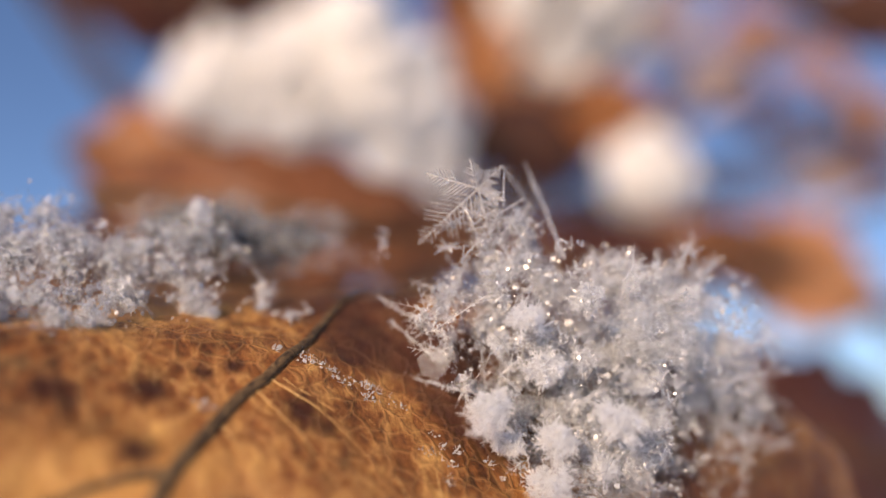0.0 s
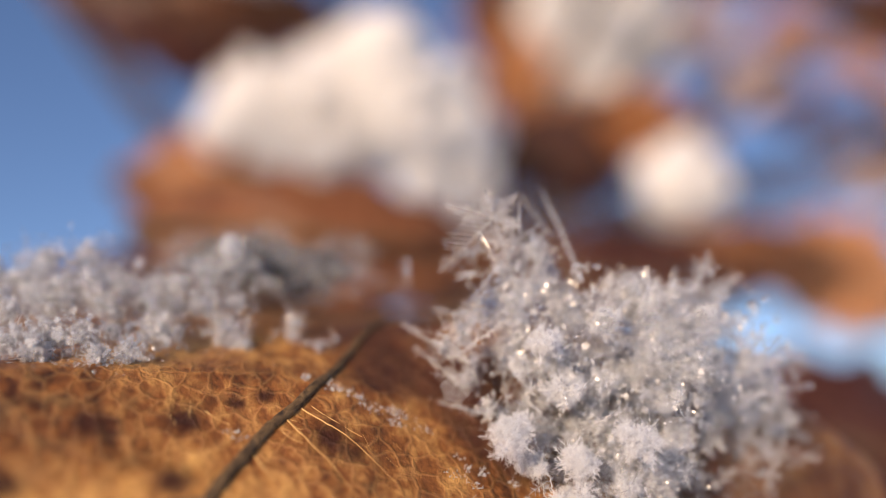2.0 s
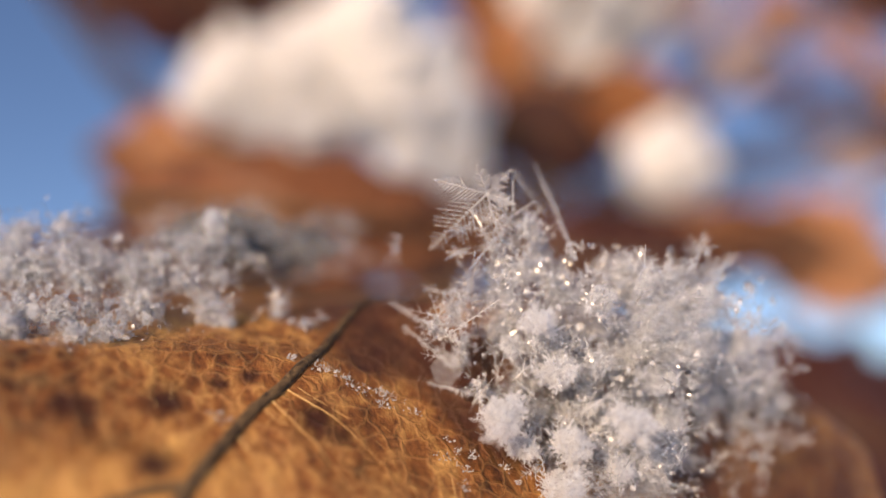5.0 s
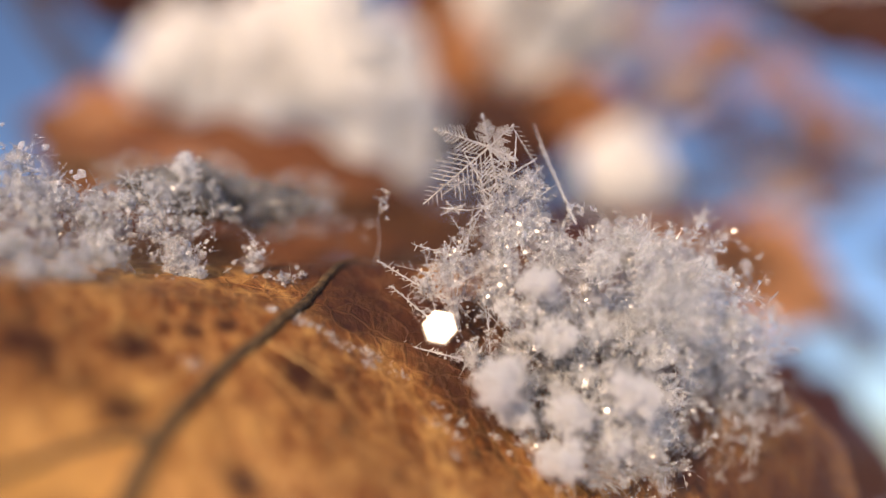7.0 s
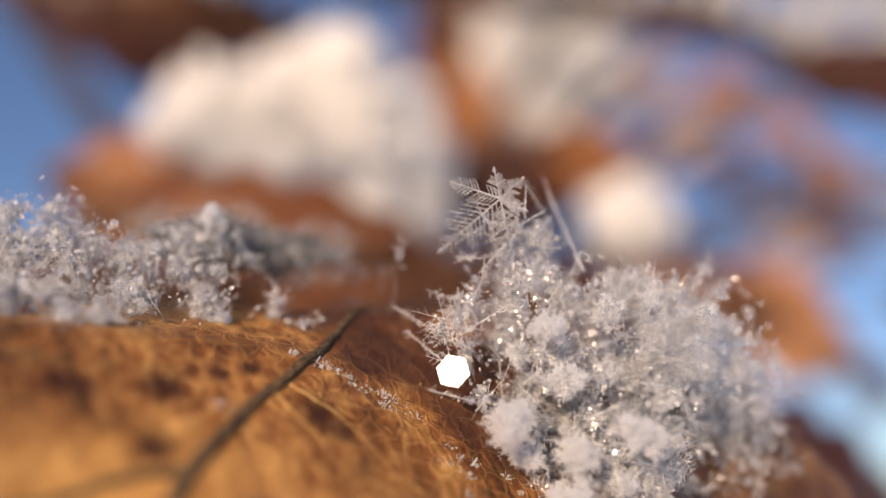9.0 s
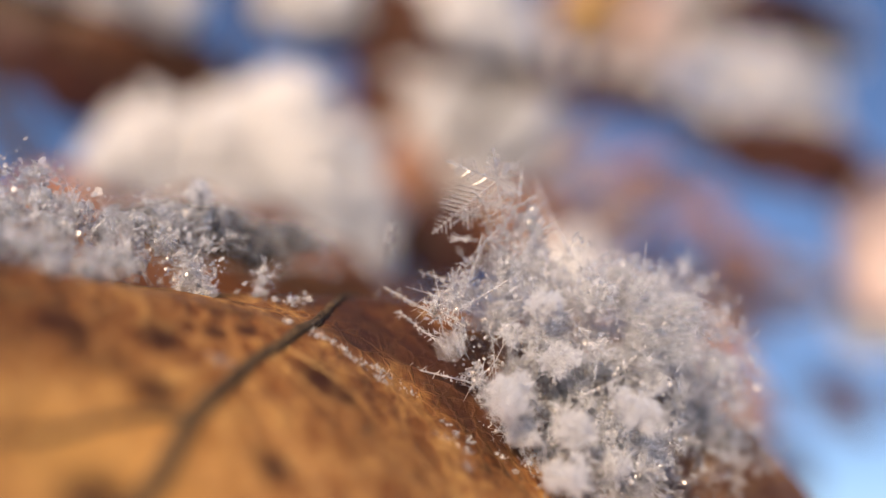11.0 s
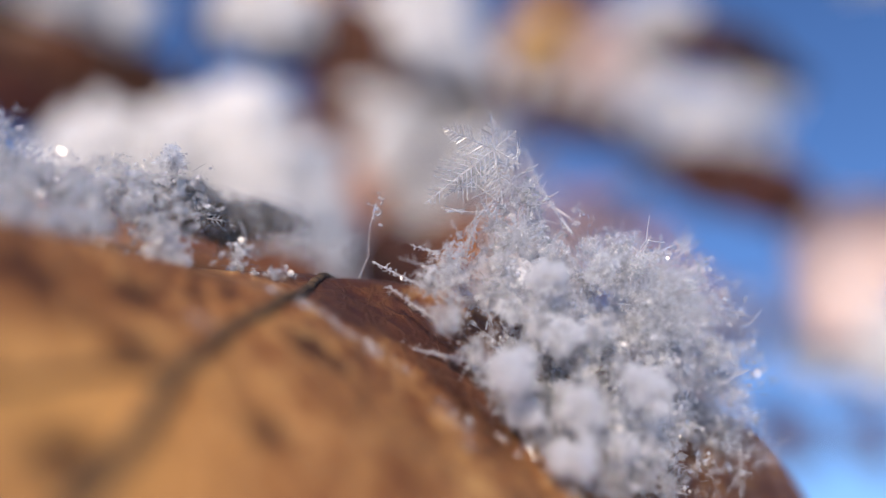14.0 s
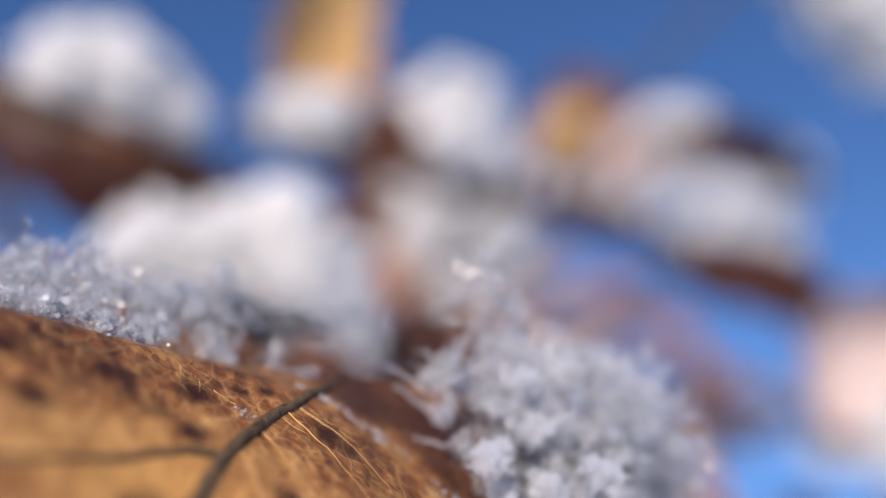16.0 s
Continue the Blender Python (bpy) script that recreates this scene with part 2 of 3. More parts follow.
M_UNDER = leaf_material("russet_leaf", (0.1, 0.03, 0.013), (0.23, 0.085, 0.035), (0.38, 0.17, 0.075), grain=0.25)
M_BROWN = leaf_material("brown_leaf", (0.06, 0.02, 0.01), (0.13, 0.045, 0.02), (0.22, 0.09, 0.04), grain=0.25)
# Nearly black red-brown: leaf tone plus shade put into the base colour.
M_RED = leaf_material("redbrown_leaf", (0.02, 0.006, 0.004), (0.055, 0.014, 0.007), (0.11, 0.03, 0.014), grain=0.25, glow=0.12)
M_AMBER = leaf_material("amber_leaf", (0.45, 0.18, 0.07), (0.66, 0.32, 0.15), (0.78, 0.45, 0.25), grain=0.25)
M_PALE = leaf_material("pale_leaf", (0.6, 0.43, 0.37), (0.72, 0.55, 0.5), (0.82, 0.68, 0.63), grain=0.25)
M_YELLOW = leaf_material("yellow_leaf", (0.5, 0.27, 0.08), (0.66, 0.4, 0.14), (0.75, 0.52, 0.24), grain=0.25)
M_VEIN = wood_material("leaf_vein", (0.018, 0.009, 0.004), (0.19, 0.115, 0.05), 2600)
M_HAIR = wood_material("leaf_hair", (0.4, 0.19, 0.055), (0.76, 0.5, 0.2), 500)
M_BARK = wood_material("bark", (0.05, 0.032, 0.022), (0.14, 0.09, 0.06), 300)
M_CLEAR = ice_material("clear_ice", 0.65, rough=0.14, airy=0.25, milky=0.08)
M_ICE = ice_material("frost", 0.5, (0.93, 0.95, 0.985), rough=0.2, airy=0.48, milky=0.12)
M_PLATE = ice_material("plate_ice", 0.95, rough=0.1, airy=0.35, milky=0.0)
M_STAR = ice_material("star_ice", 0.7, rough=0.16, airy=0.25, milky=0.06)
M_GLASS = ice_material("glassy_frost", 0.8, (0.95, 0.97, 1.0), rough=0.2, airy=0.3, milky=0.03)
M_OPEN = frost_mass_material("open_frost", 0.77, 0.1)
M_VEIL = frost_mass_material("thin_frost", 0.93, 0.02)
M_GLINT = ice_material("glinting_ice", 0.8, rough=0.15, airy=0.36, milky=0.04)
M_MILK = ice_material("rime", 0.0, (0.955, 0.965, 0.985), rough=0.35, airy=0.5, milky=0.28)
M_FARSNOW = snow_material("soft_snow", 900, 0.0006, 0.002, (0.88, 0.865, 0.84))
M_GROUND = snow_material("snow_ground", 60, 0.006, 0.004)


# ---- builders ----
class Soup:
    """Vertices and faces of one mesh, in millimetres."""

    def __init__(self):
        self.v, self.f = [], []

    def add(self, verts, faces):
        k = len(self.v)
        self.v.extend(verts)
        self.f.extend([tuple(i + k for i in f) for f in faces])

    def rod(self, a, b, r0, r1=None, sides=4):
        a, b = Vector(a), Vector(b)
        d = b - a
        if d.length < 1e-6:
            return
        d.normalize()
        u = d.orthogonal().normalized()
        w = d.cross(u)
        r1 = r0 if r1 is None else r1
        turn = random.random() * 3
        ring = [u * math.cos(turn + 2 * math.pi * i / sides) + w * math.sin(turn + 2 * math.pi * i / sides) for i in range(sides)]
        verts = [a + c * r0 for c in ring] + [b + c * r1 for c in ring]
        faces = [(i, (i + 1) % sides, sides + (i + 1) % sides, sides + i) for i in range(sides)]
        if sides > 3:
            faces += [tuple(reversed(range(sides))), tuple(range(sides, 2 * sides))]
        self.add(verts, faces)

    def tube(self, pts, radii, sides=8):
        pts = [Vector(p) for p in pts]
        rings, u = [], None
        for i, p in enumerate(pts):
            d = (pts[min(i + 1, len(pts) - 1)] - pts[max(i - 1, 0)]).normalized()
            u = d.orthogonal().normalized() if u is None else (u - d * u.dot(d)).normalized()
            w = d.cross(u)
            rings.append([p + (u * math.cos(2 * math.pi * k / sides) + w * math.sin(2 * math.pi * k / sides)) * radii[i] for k in range(sides)])
        faces = []
        for i in range(len(rings) - 1):
            for k in range(sides):
                q = (k + 1) % sides
                faces.append((i * sides + k, i * sides + q, (i + 1) * sides + q, (i + 1) * sides + k))
        faces += [tuple(reversed(range(sides))), tuple(range((len(rings) - 1) * sides, len(rings) * sides))]
        self.add([v for r in rings for v in r], faces)

    def grain(self, p, r):
        """A small faceted grain of ice."""
        p = Vector(p)
        q = Euler([random.uniform(0, 6.3) for _ in range(3)]).to_matrix()
        s = [random.uniform(0.6, 1.2) * r for _ in range(3)]
        ax = [Vector((s[0], 0, 0)), Vector((0, s[1], 0)), Vector((0, 0, s[2]))]
        verts = [p + q @ a * g for a in ax for g in (1, -1)]
        self.add(verts, [(0, 2, 4), (2, 1, 4), (1, 3, 4), (3, 0, 4), (2, 0, 5), (1, 2, 5), (3, 1, 5), (0, 3, 5)])

    def plate(self, p, normal, r, thick):
        """A six-sided plate crystal."""
        n = Vector(normal).normalized()
        u = n.orthogonal().normalized()
        w = n.cross(u)
        ring = [u * math.cos(math.pi * i / 3) * r + w * math.sin(math.pi * i / 3) * r for i in range(6)]
        p = Vector(p)
        self.add([p + c - n * thick for c in ring] + [p + c + n * thick for c in ring],
                 [tuple(reversed(range(6))), tuple(range(6, 12))] + [(i, (i + 1) % 6, 6 + (i + 1) % 6, 6 + i) for i in range(6)])

    def mesh(self, name, smooth=False):
        me = bpy.data.meshes.new(name)
        me.from_pydata([PLACE @ Vector(v) for v in self.v], [], self.f)
        if smooth:
            me.shade_smooth()
        me.validate()
        return me


def part(name, soup, mat, parent, label="", smooth=False, kind=""):
    me = soup.mesh(name, smooth)
    me.materials.append(mat)
    ob = new(name, me)
    ob.parent = parent
    if parent is not None:
        ob.matrix_parent_inverse = Matrix.Translation(-parent.location)
    return tagged(ob, label, kind=kind)


def thing(name, at, label, category, group="", kind=""):
    ob = new(name)
    ob.empty_display_size = 0.002
    ob.location = PLACE @ Vector(at)
    return tagged(ob, label, category, group, kind)


ICO = {}


def ico(level):
    if level not in ICO:
        bm = bmesh.new()
        bmesh.ops.create_icosphere(bm, subdivisions=level, radius=1)
        ICO[level] = ([v.co.copy() for v in bm.verts], [tuple(v.index for v in f.verts) for f in bm.faces])
        bm.free()
    return ICO[level]


def lump(soup, centre, size, rough=0.25, freq=1.6, level=4, gain=0.8):
    """A bumpy ball of packed snow; size: radius or three radii."""
    vs, fs = ico(level)
    c = Vector(centre)
    s = Vector((size,) * 3) if isinstance(size, (int, float)) else Vector(size)
    out = []
    for v in vs:
        q = Vector((v.x * s.x, v.y * s.y, v.z * s.z))
        k = noise.fractal((c + q) * (freq / max(s)), gain, 2.1, 6)
        out.append(c + q * (1 + rough * k))
    soup.add(out, fs)


def rand_dir():
    return Vector((random.gauss(0, 1), random.gauss(0, 1), random.gauss(0, 1))).normalized()


def dendrite(soup, centre, arms, thick, twigs=9, droop=0.5, lost=0.12, only=range(6)):
    """A stellar crystal: six arms (vectors), each with side branches towards its two neighbours."""
    c = Vector(centre)
    for i in only:
        arm = Vector(arms[i])
        ln = arm.length
        d = arm / ln
        soup.rod(c, c + arm, thick, thick * 0.55)
        for side in (1, -1):
            other = Vector(arms[(i + side) % 6]).normalized()
            for k in range(1, twigs + 1):
                f = k / (twigs + 1)
                if random.random() < lost:
                    continue
                start = c + arm * f
                reach = ln * droop * (1 - f) ** 0.8 * (0.35 + 0.65 * min(1, f * 3)) * random.uniform(0.75, 1.1)
                way = (other + d * 0.15).normalized()
                tip = start + way * reach
                soup.rod(start, tip, thick * 0.6, thick * 0.35)
                for g in (0.35, 0.6, 0.8):
                    if reach > 0.25 * ln and random.random() < 0.8:
                        soup.rod(start + way * reach * g, start + way * reach * g + d * reach * 0.28 * (1.1 - g), thick * 0.4, thick * 0.25)
        soup.grain(c + arm, thick * 1.5)


def small_star(soup, centre, r, thick):
    n = rand_dir()
    u = n.orthogonal().normalized()
    w = n.cross(u)
    arms = [(u * math.cos(math.pi * i / 3) + w * math.sin(math.pi * i / 3)) * r * random.uniform(0.6, 1.1) for i in range(6)]
    dendrite(soup, centre, arms, thick, random.choice((3, 4, 5)), 0.45)


def feather(soup, p, d, size):
    """A flat broken arm of a star crystal: a rib with a few side twigs."""
    side = d.orthogonal().normalized()
    side = (side + d.cross(side) * random.uniform(-1.5, 1.5)).normalized()
    soup.rod(p, p + d * size, 0.015, 0.009, 3)
    for k in range(3):
        q = p + d * size * (0.25 + 0.22 * k)
        for g in (1, -1):
            soup.rod(q, q + (d * 0.55 + side * g * 0.8) * size * (0.42 - 0.1 * k), 0.011, 0.007, 3)


def fuzz_ball(name, centre, r, parent, label=""):
    """A rimed pellet: an open puff of fine bristles, short twigs and beads, densest in the middle, with a ragged rim."""
    core = Soup()
    middle = Vector(centre)
    knots = [(middle + rand_dir() * r * random.uniform(0.1, 0.95), r * random.uniform(0.14, 0.4)) for _ in range(15)]
    for c, size in knots:
        lump(core, c, size * 0.3, 0.7, 2.6, 3, 0.8)
        for i in range(int(210 * min(1.8, r / 0.6))):
            d = rand_dir()
            reach = size * (0.2 + 1.4 * random.random() ** 1.4) * (1.0 + 0.5 * noise.noise(c * 2 + d * 1.7))
            p = c + d * reach
            core.rod(p, p + (d + rand_dir() * 0.9).normalized() * random.uniform(0.06, 0.2), random.uniform(0.006, 0.014), 0.005, 3)
            if i % 6 == 0:
                core.grain(p + rand_dir() * 0.05, random.uniform(0.012, 0.034))
            if i % 40 == 0:
                feather(core, p, (d + rand_dir() * 0.5).normalized(), random.uniform(0.15, 0.4))
    return part(name, core, M_MILK, parent, label)


# ---- ground ----
def ground_mesh():
    bm = bmesh.new()
    rings = [0.0] + [0.08 * 1.32 ** i for i in range(31)]
    seg = 72
    prev = None
    for r in rings:
        row = []
        for k in range(seg):
            a = 2 * math.pi * k / seg
            x, y = r * math.cos(a), r * math.sin(a)
            z = 0.02 * noise.noise(Vector((x * 2.5, y * 2.5, 0))) + min(0.5, r * 0.01) * noise.noise(Vector((x * 0.2, y * 0.2, 4)))
            row.append(bm.verts.new((x, y, z)))
            if r == 0:
                row = row * seg
                break
        if prev:
            for k in range(seg):
                q = (k + 1) % seg
                ring = [prev[k], row[k], row[q], prev[q]] if prev[0] is not prev[1] else [prev[0], row[k], row[q]]
                bm.faces.new(ring)
        prev = row
    me = bpy.data.meshes.new("ground")
    bm.to_mesh(me)
    bm.free()
    me.shade_smooth()
    return me


ground = tagged(new("ground", ground_mesh()), "open ground under smooth sunlit snow", "ground", kind="structure")
ground.data.materials.append(M_GROUND)


# ---- the leaf in front ----
def build_front_leaf():
    leaf = thing("dry_leaf", (-10, 2, -3), "curled golden-brown dry leaf with dark decayed spots, dusted with frost", "leaf")
    s = Soup()
    nx, ny = 230, 170
    idx = {}
    for i in range(nx + 1):
        for j in range(ny + 1):
            a, b = i / nx, j / ny
            x = -40 + 55.0 * a ** 0.75
            half_lo, half_hi = 13.0, 20.0
            w = max(0.02, math.sin(math.pi * (0.04 + 0.92 * a)) ** 0.55) * (1 + 0.05 * math.sin(a * 31))
            y = -1.5 + (-half_lo * w + (half_lo + half_hi) * w * b)
            idx[i, j] = len(s.v)
            s.v.append(Vector((x, y, leaf_z(x, y))))
    top = len(s.v)
    s.v.extend([v - Vector((0, 0, 0.22)) for v in s.v[:top]])
    for i in range(nx):
        for j in range(ny):
            q = (idx[i, j], idx[i + 1, j], idx[i + 1, j + 1], idx[i, j + 1])
            s.f.append(q)
            s.f.append(tuple(top + k for k in reversed(q)))
    border = [idx[i, 0] for i in range(nx)] + [idx[nx, j] for j in range(ny)] + [idx[i, ny] for i in range(nx, 0, -1)] + [idx[0, j] for j in range(ny, 0, -1)]
    for a, b in zip(border, border[1:] + border[:1]):
        s.f.append((b, a, top + a, top + b))
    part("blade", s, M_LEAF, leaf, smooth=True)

    def on(x, y, up=0.0):
        return Vector((x, y, leaf_z(x, y) + up))

    def vein(name, pts, r0, r1, label="", mat=None, under=None):
        path = []
        for (x0, y0), (x1, y1) in zip(pts, pts[1:]):
            path += [(x0 + (x1 - x0) * k / 10, y0 + (y1 - y0) * k / 10) for k in range(10)]
        path.append(pts[-1])
        t = Soup()
        m = len(path) - 1
        t.tube([on(x, y, 0.02) for x, y in path], [r0 + (r1 - r0) * k / m for k in range(m + 1)], 8)
        return part(name, t, mat or M_VEIN, under or leaf, label, True)

    course = [(-9.2, -12.5), (-7.7, -9.8), (-6.85, -8.05), (-6.4, -6.75), (-5.87, -5.4), (-5.22, -4.0), (-4.6, -3.05), (-3.97, -1.7), (-3.45, 0.15), (-2.9, 1.75), (-1.6, 5), (3, 11)]
    midrib = vein("midrib", course, 0.23, 0.1, "dark brown midrib")
    vein("side_vein", [(-6.42, -6.7), (-7.2, -7.0), (-8.0, -7.45), (-9.0, -8.3), (-10.5, -9.3), (-14, -11)], 0.14, 0.07, under=midrib)
    for x0, y0, x1, y1 in ((-4.6, -3.1, -1.8, -4.6), (-4.9, -3.6, -2.2, -6.2), (-5.6, -4.9, -2.9, -8.4), (-6.1, -6.0, -4.2, -9.8)):
        vein("fine_vein", [(x0, y0), ((x0 + x1) / 2, (y0 + y1) / 2 + 0.15), (x1, y1)], 0.022, 0.01, "", M_HAIR, midrib)
    hairs = Soup()
    for k in range(100):
        x, y = random.uniform(-16, 1.5), random.uniform(-11.0, -2.7)
        a = random.gauss(-0.95, 0.3)
        wide = k % 5 == 0
        ln = random.uniform(0.6, 1.7) if wide else random.uniform(0.25, 0.8)
        bend = random.gauss(0, 0.07)
        r = random.uniform(0.012, 0.02) if wide else random.uniform(0.003, 0.008)
        pts = [on(x + math.cos(a + bend * i) * ln * i / 4, y + math.sin(a + bend * i) * ln * i / 4, 0.002 * i - (0.6 * r if wide else 0)) for i in range(5)]
        for p0, p1 in zip(pts, pts[1:]):
            hairs.rod(p0, p1, r, r, 5 if wide else 3)
    part("leaf_hair", hairs, M_HAIR, leaf, "fine golden hairs", kind="stuff")
    stalk = Soup()
    stalk.tube([on(4, 10.9, 0), (6, 16, -14), (2, 26, -26), (-5, 34, -30)], [0.4, 0.5, 0.6, 0.8])
    part("petiole", stalk, M_VEIN, leaf, smooth=True)
    return leaf


front_leaf = build_front_leaf()


# ---- snow on the leaf ----
def shard(soup, p, size):
    """A thin broken flake of clear ice; about a third are turned to glint sunlight at the camera."""
    n = rand_dir()
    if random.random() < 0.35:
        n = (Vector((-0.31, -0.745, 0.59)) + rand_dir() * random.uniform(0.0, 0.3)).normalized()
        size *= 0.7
    u = n.orthogonal().normalized()
    w = n.cross(u)
    k = random.choice((4, 5, 6))
    ring = [(u * math.cos(6.283 * i / k) + w * math.sin(6.283 * i / k)) * size * random.uniform(0.5, 1.2) for i in range(k)]
    t = n * 0.012
    soup.add([p + c - t for c in ring] + [p + c + t for c in ring],
             [tuple(reversed(range(k))), tuple(range(k, 2 * k))] + [(i, (i + 1) % k, k + (i + 1) % k, k + i) for i in range(k)])


def heap(name, lumps, at, label, feathers, flakes, needles, stars, packed=0.4, low=0.3, gaps=-0.05, glassy=False, spread=1.08, thin=((0, 1.0), (1, 1.0))):
    """Loose open heap of frost: feathers, clear flakes, needles, grains and little stars strewn in wisps with gaps between them, round a thin packed heart."""
    h = thing(name, at, label, "snow")
    heart, base, rods, grains, clear, fine = Soup(), Soup(), Soup(), Soup(), Soup(), Soup()
    weights = [r ** 2 for c, r in lumps]
    if packed:
        for c, r in lumps:
            lump(base if glassy and c[0] < -8.0 else heart, Vector(c) + Vector((0, 0.35, -0.2)) * r, r * packed, 0.6, 2.4, 4 if r > 1.0 else 3, 0.75)
        if base.v:
            part("packed_snow", base, M_OPEN, h, smooth=True, kind="stuff")
        part("packed_snow", heart, M_VEIL if glassy else M_OPEN, h, smooth=True, kind="stuff")

    def strewn():
        while True:
            c, r = random.choices(lumps, weights)[0]
            d = rand_dir()
            p = Vector(c) + d * r * random.uniform(low, spread)
            if noise.noise(p * 1.25) + 0.5 * noise.noise(p * 3.1) > gaps and random.random() < lerp_in(p.x, thin, 1):
                return p, d

    for _ in range(feathers):
        p, d = strewn()
        feather(rods, p, (rand_dir() + d * 0.7).normalized(), random.uniform(0.15, 0.5) * (1.7 if random.random() < 0.1 else 1.0))
    for i in range(flakes):
        p, d = strewn()
        if i % 5 == 0:
            grains.grain(p, random.uniform(0.015, 0.05) * (2.0 if random.random() < 0.06 else 1.0))
        else:
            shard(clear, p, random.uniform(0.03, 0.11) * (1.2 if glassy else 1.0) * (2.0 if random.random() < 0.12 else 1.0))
    for i in range(needles):
        p, d = strewn()
        (fine if i % 2 else clear).rod(p, p + (rand_dir() + d * 0.5).normalized() * random.uniform(0.1, 0.55), random.uniform(0.006, 0.016), 0.005, 3)
    for _ in range(stars):
        p, d = strewn()
        star = Soup()
        small_star(star, p, random.uniform(0.35, 1.0), random.uniform(0.01, 0.018))
        part("star_crystal", star, M_GLASS if glassy else random.choice((M_CLEAR, M_GLINT, M_STAR, M_ICE)), h)
    part("frost_feather", rods, M_ICE, h, kind="stuff")
    part("ice_needle", fine, M_GLASS if glassy else M_ICE, h, kind="stuff")
    part("ice_grain", grains, M_GLASS if glassy else M_CLEAR, h, kind="stuff")
    part("ice_flake", clear, M_GLASS if glassy else M_GLINT, h, kind="stuff")
    return h


CLUMP = [((3.8, -0.6, -1.7), 2.0), ((2.9, -1.2, -3.9), 2.0), ((4.9, -1.3, -3.9), 2.3), ((6.6, -0.4, -2.5), 2.1), ((8.3, 0.5, -2.7), 1.9), ((9.3, 0.6, -4.6), 1.9),
         ((8.8, 0.6, -6.4), 2.2), ((5.0, -2.3, -5.6), 2.0), ((3.2, -2.7, -5.5), 1.5), ((1.8, -1.7, -3.9), 1.1), ((1.5, -0.4, -1.5), 1.4),
         ((1.7, -0.1, -0.3), 0.9), ((3.1, 0.3, -0.4), 1.0), ((0.4, -0.7, -1.3), 0.7), ((7.6, 0.8, -1.6), 1.2), ((5.7, 0.4, -1.0), 1.1),
         ((2.1, 0.2, 0.6), 0.5), ((3.0, 0.5, 0.4), 0.55), ((6.3, -1.9, -6.0), 1.6), ((10.2, 0.9, -6.4), 1.6),
         ((-0.3, -1.0, -1.5), 0.4), ((0.3, -1.2, -2.5), 0.6), ((0.9, -1.9, -3.2), 0.6), ((10.4, 1.0, -4.4), 1.1), ((8.6, 0.2, -8.4), 1.5), ((2.4, 0.3, 0.9), 0.45)]
clump = heap("snow_clump", CLUMP, (4, -1, -7), "loose clump of white frost crystals perched on the dry leaf", 2300, 9000, 2600, 420, 0.5, gaps=0.16, spread=1.2, thin=((-1, 0.25), (1.0, 0.3), (2.4, 1.0), (6.5, 1.0), (9.0, 0.5)))

HUB = Vector((1.43, 0.25, 2.11))
ARMS = [(-1.79, 0.04, -1.68), (-1.51, 0.15, 0.47), (-0.26, -0.21, 0.97), (0.7, 0.35, 0.55), (0.8, -0.1, -0.35), (0.35, -0.3, -1.5)]
hub = Soup()
hub.plate(HUB, Vector(ARMS[0]).cross(Vector(ARMS[1])), 0.09, 0.02)
main_star = part("star_crystal", hub, M_STAR, clump, "clear six-armed fern-like ice star")
for k in range(6):
    arm = Soup()
    dendrite(arm, HUB, ARMS, 0.034, 14, 0.5, 0.2, (k,))
    part("arm", arm, M_STAR, main_star)
needle = Soup()
needle.tube([(3.1, 2.6, 2.2), (3.3, 2.4, 1.7), (3.63, 2.02, 0.93), (4.04, 0.08, -0.12)], [0.014, 0.03, 0.03, 0.04], 6)
needle.grain((3.63, 2.02, 0.93), 0.1)
for k in range(60):
    f = random.random()
    q = Vector((3.3, 2.4, 1.7)).lerp((3.63, 2.02, 0.93), f * 2) if f < 0.5 else Vector((3.63, 2.02, 0.93)).lerp((4.04, 0.08, -0.12), f * 2 - 1)
    needle.rod(q, q + rand_dir() * 0.13, 0.02, 0.01, 3)
part("ice_needle", needle, M_ICE, clump, "long frosted ice needle")
short = Soup()
short.rod((5.84, -1.0, 0.0), (5.88, -0.9, 0.7), 0.022, 0.01)
short.rod((5.84, -1.0, 0.0), (6.5, -0.9, -0.05), 0.022, 0.01)
short.rod((5.84, -1.0, 0.0), (5.6, -0.8, -0.7), 0.022, 0.022)
second = Soup()
second.rod((2.25, 1.5, 2.4), (3.3, 1.6, 0.8), 0.018, 0.022)
for k in range(11):
    q = Vector((2.25, 1.5, 2.4)).lerp((3.3, 1.6, 0.8), k / 11)
    second.rod(q, q + Vector((0.22, 0.0, -0.02)), 0.012, 0.008, 3)
part("frost_fern", second, M_STAR, clump, "one-sided comb of ice twigs")
part("ice_needle", short, M_ICE, clump)
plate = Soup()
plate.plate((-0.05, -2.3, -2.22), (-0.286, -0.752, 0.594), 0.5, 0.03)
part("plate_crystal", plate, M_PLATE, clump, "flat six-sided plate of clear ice")
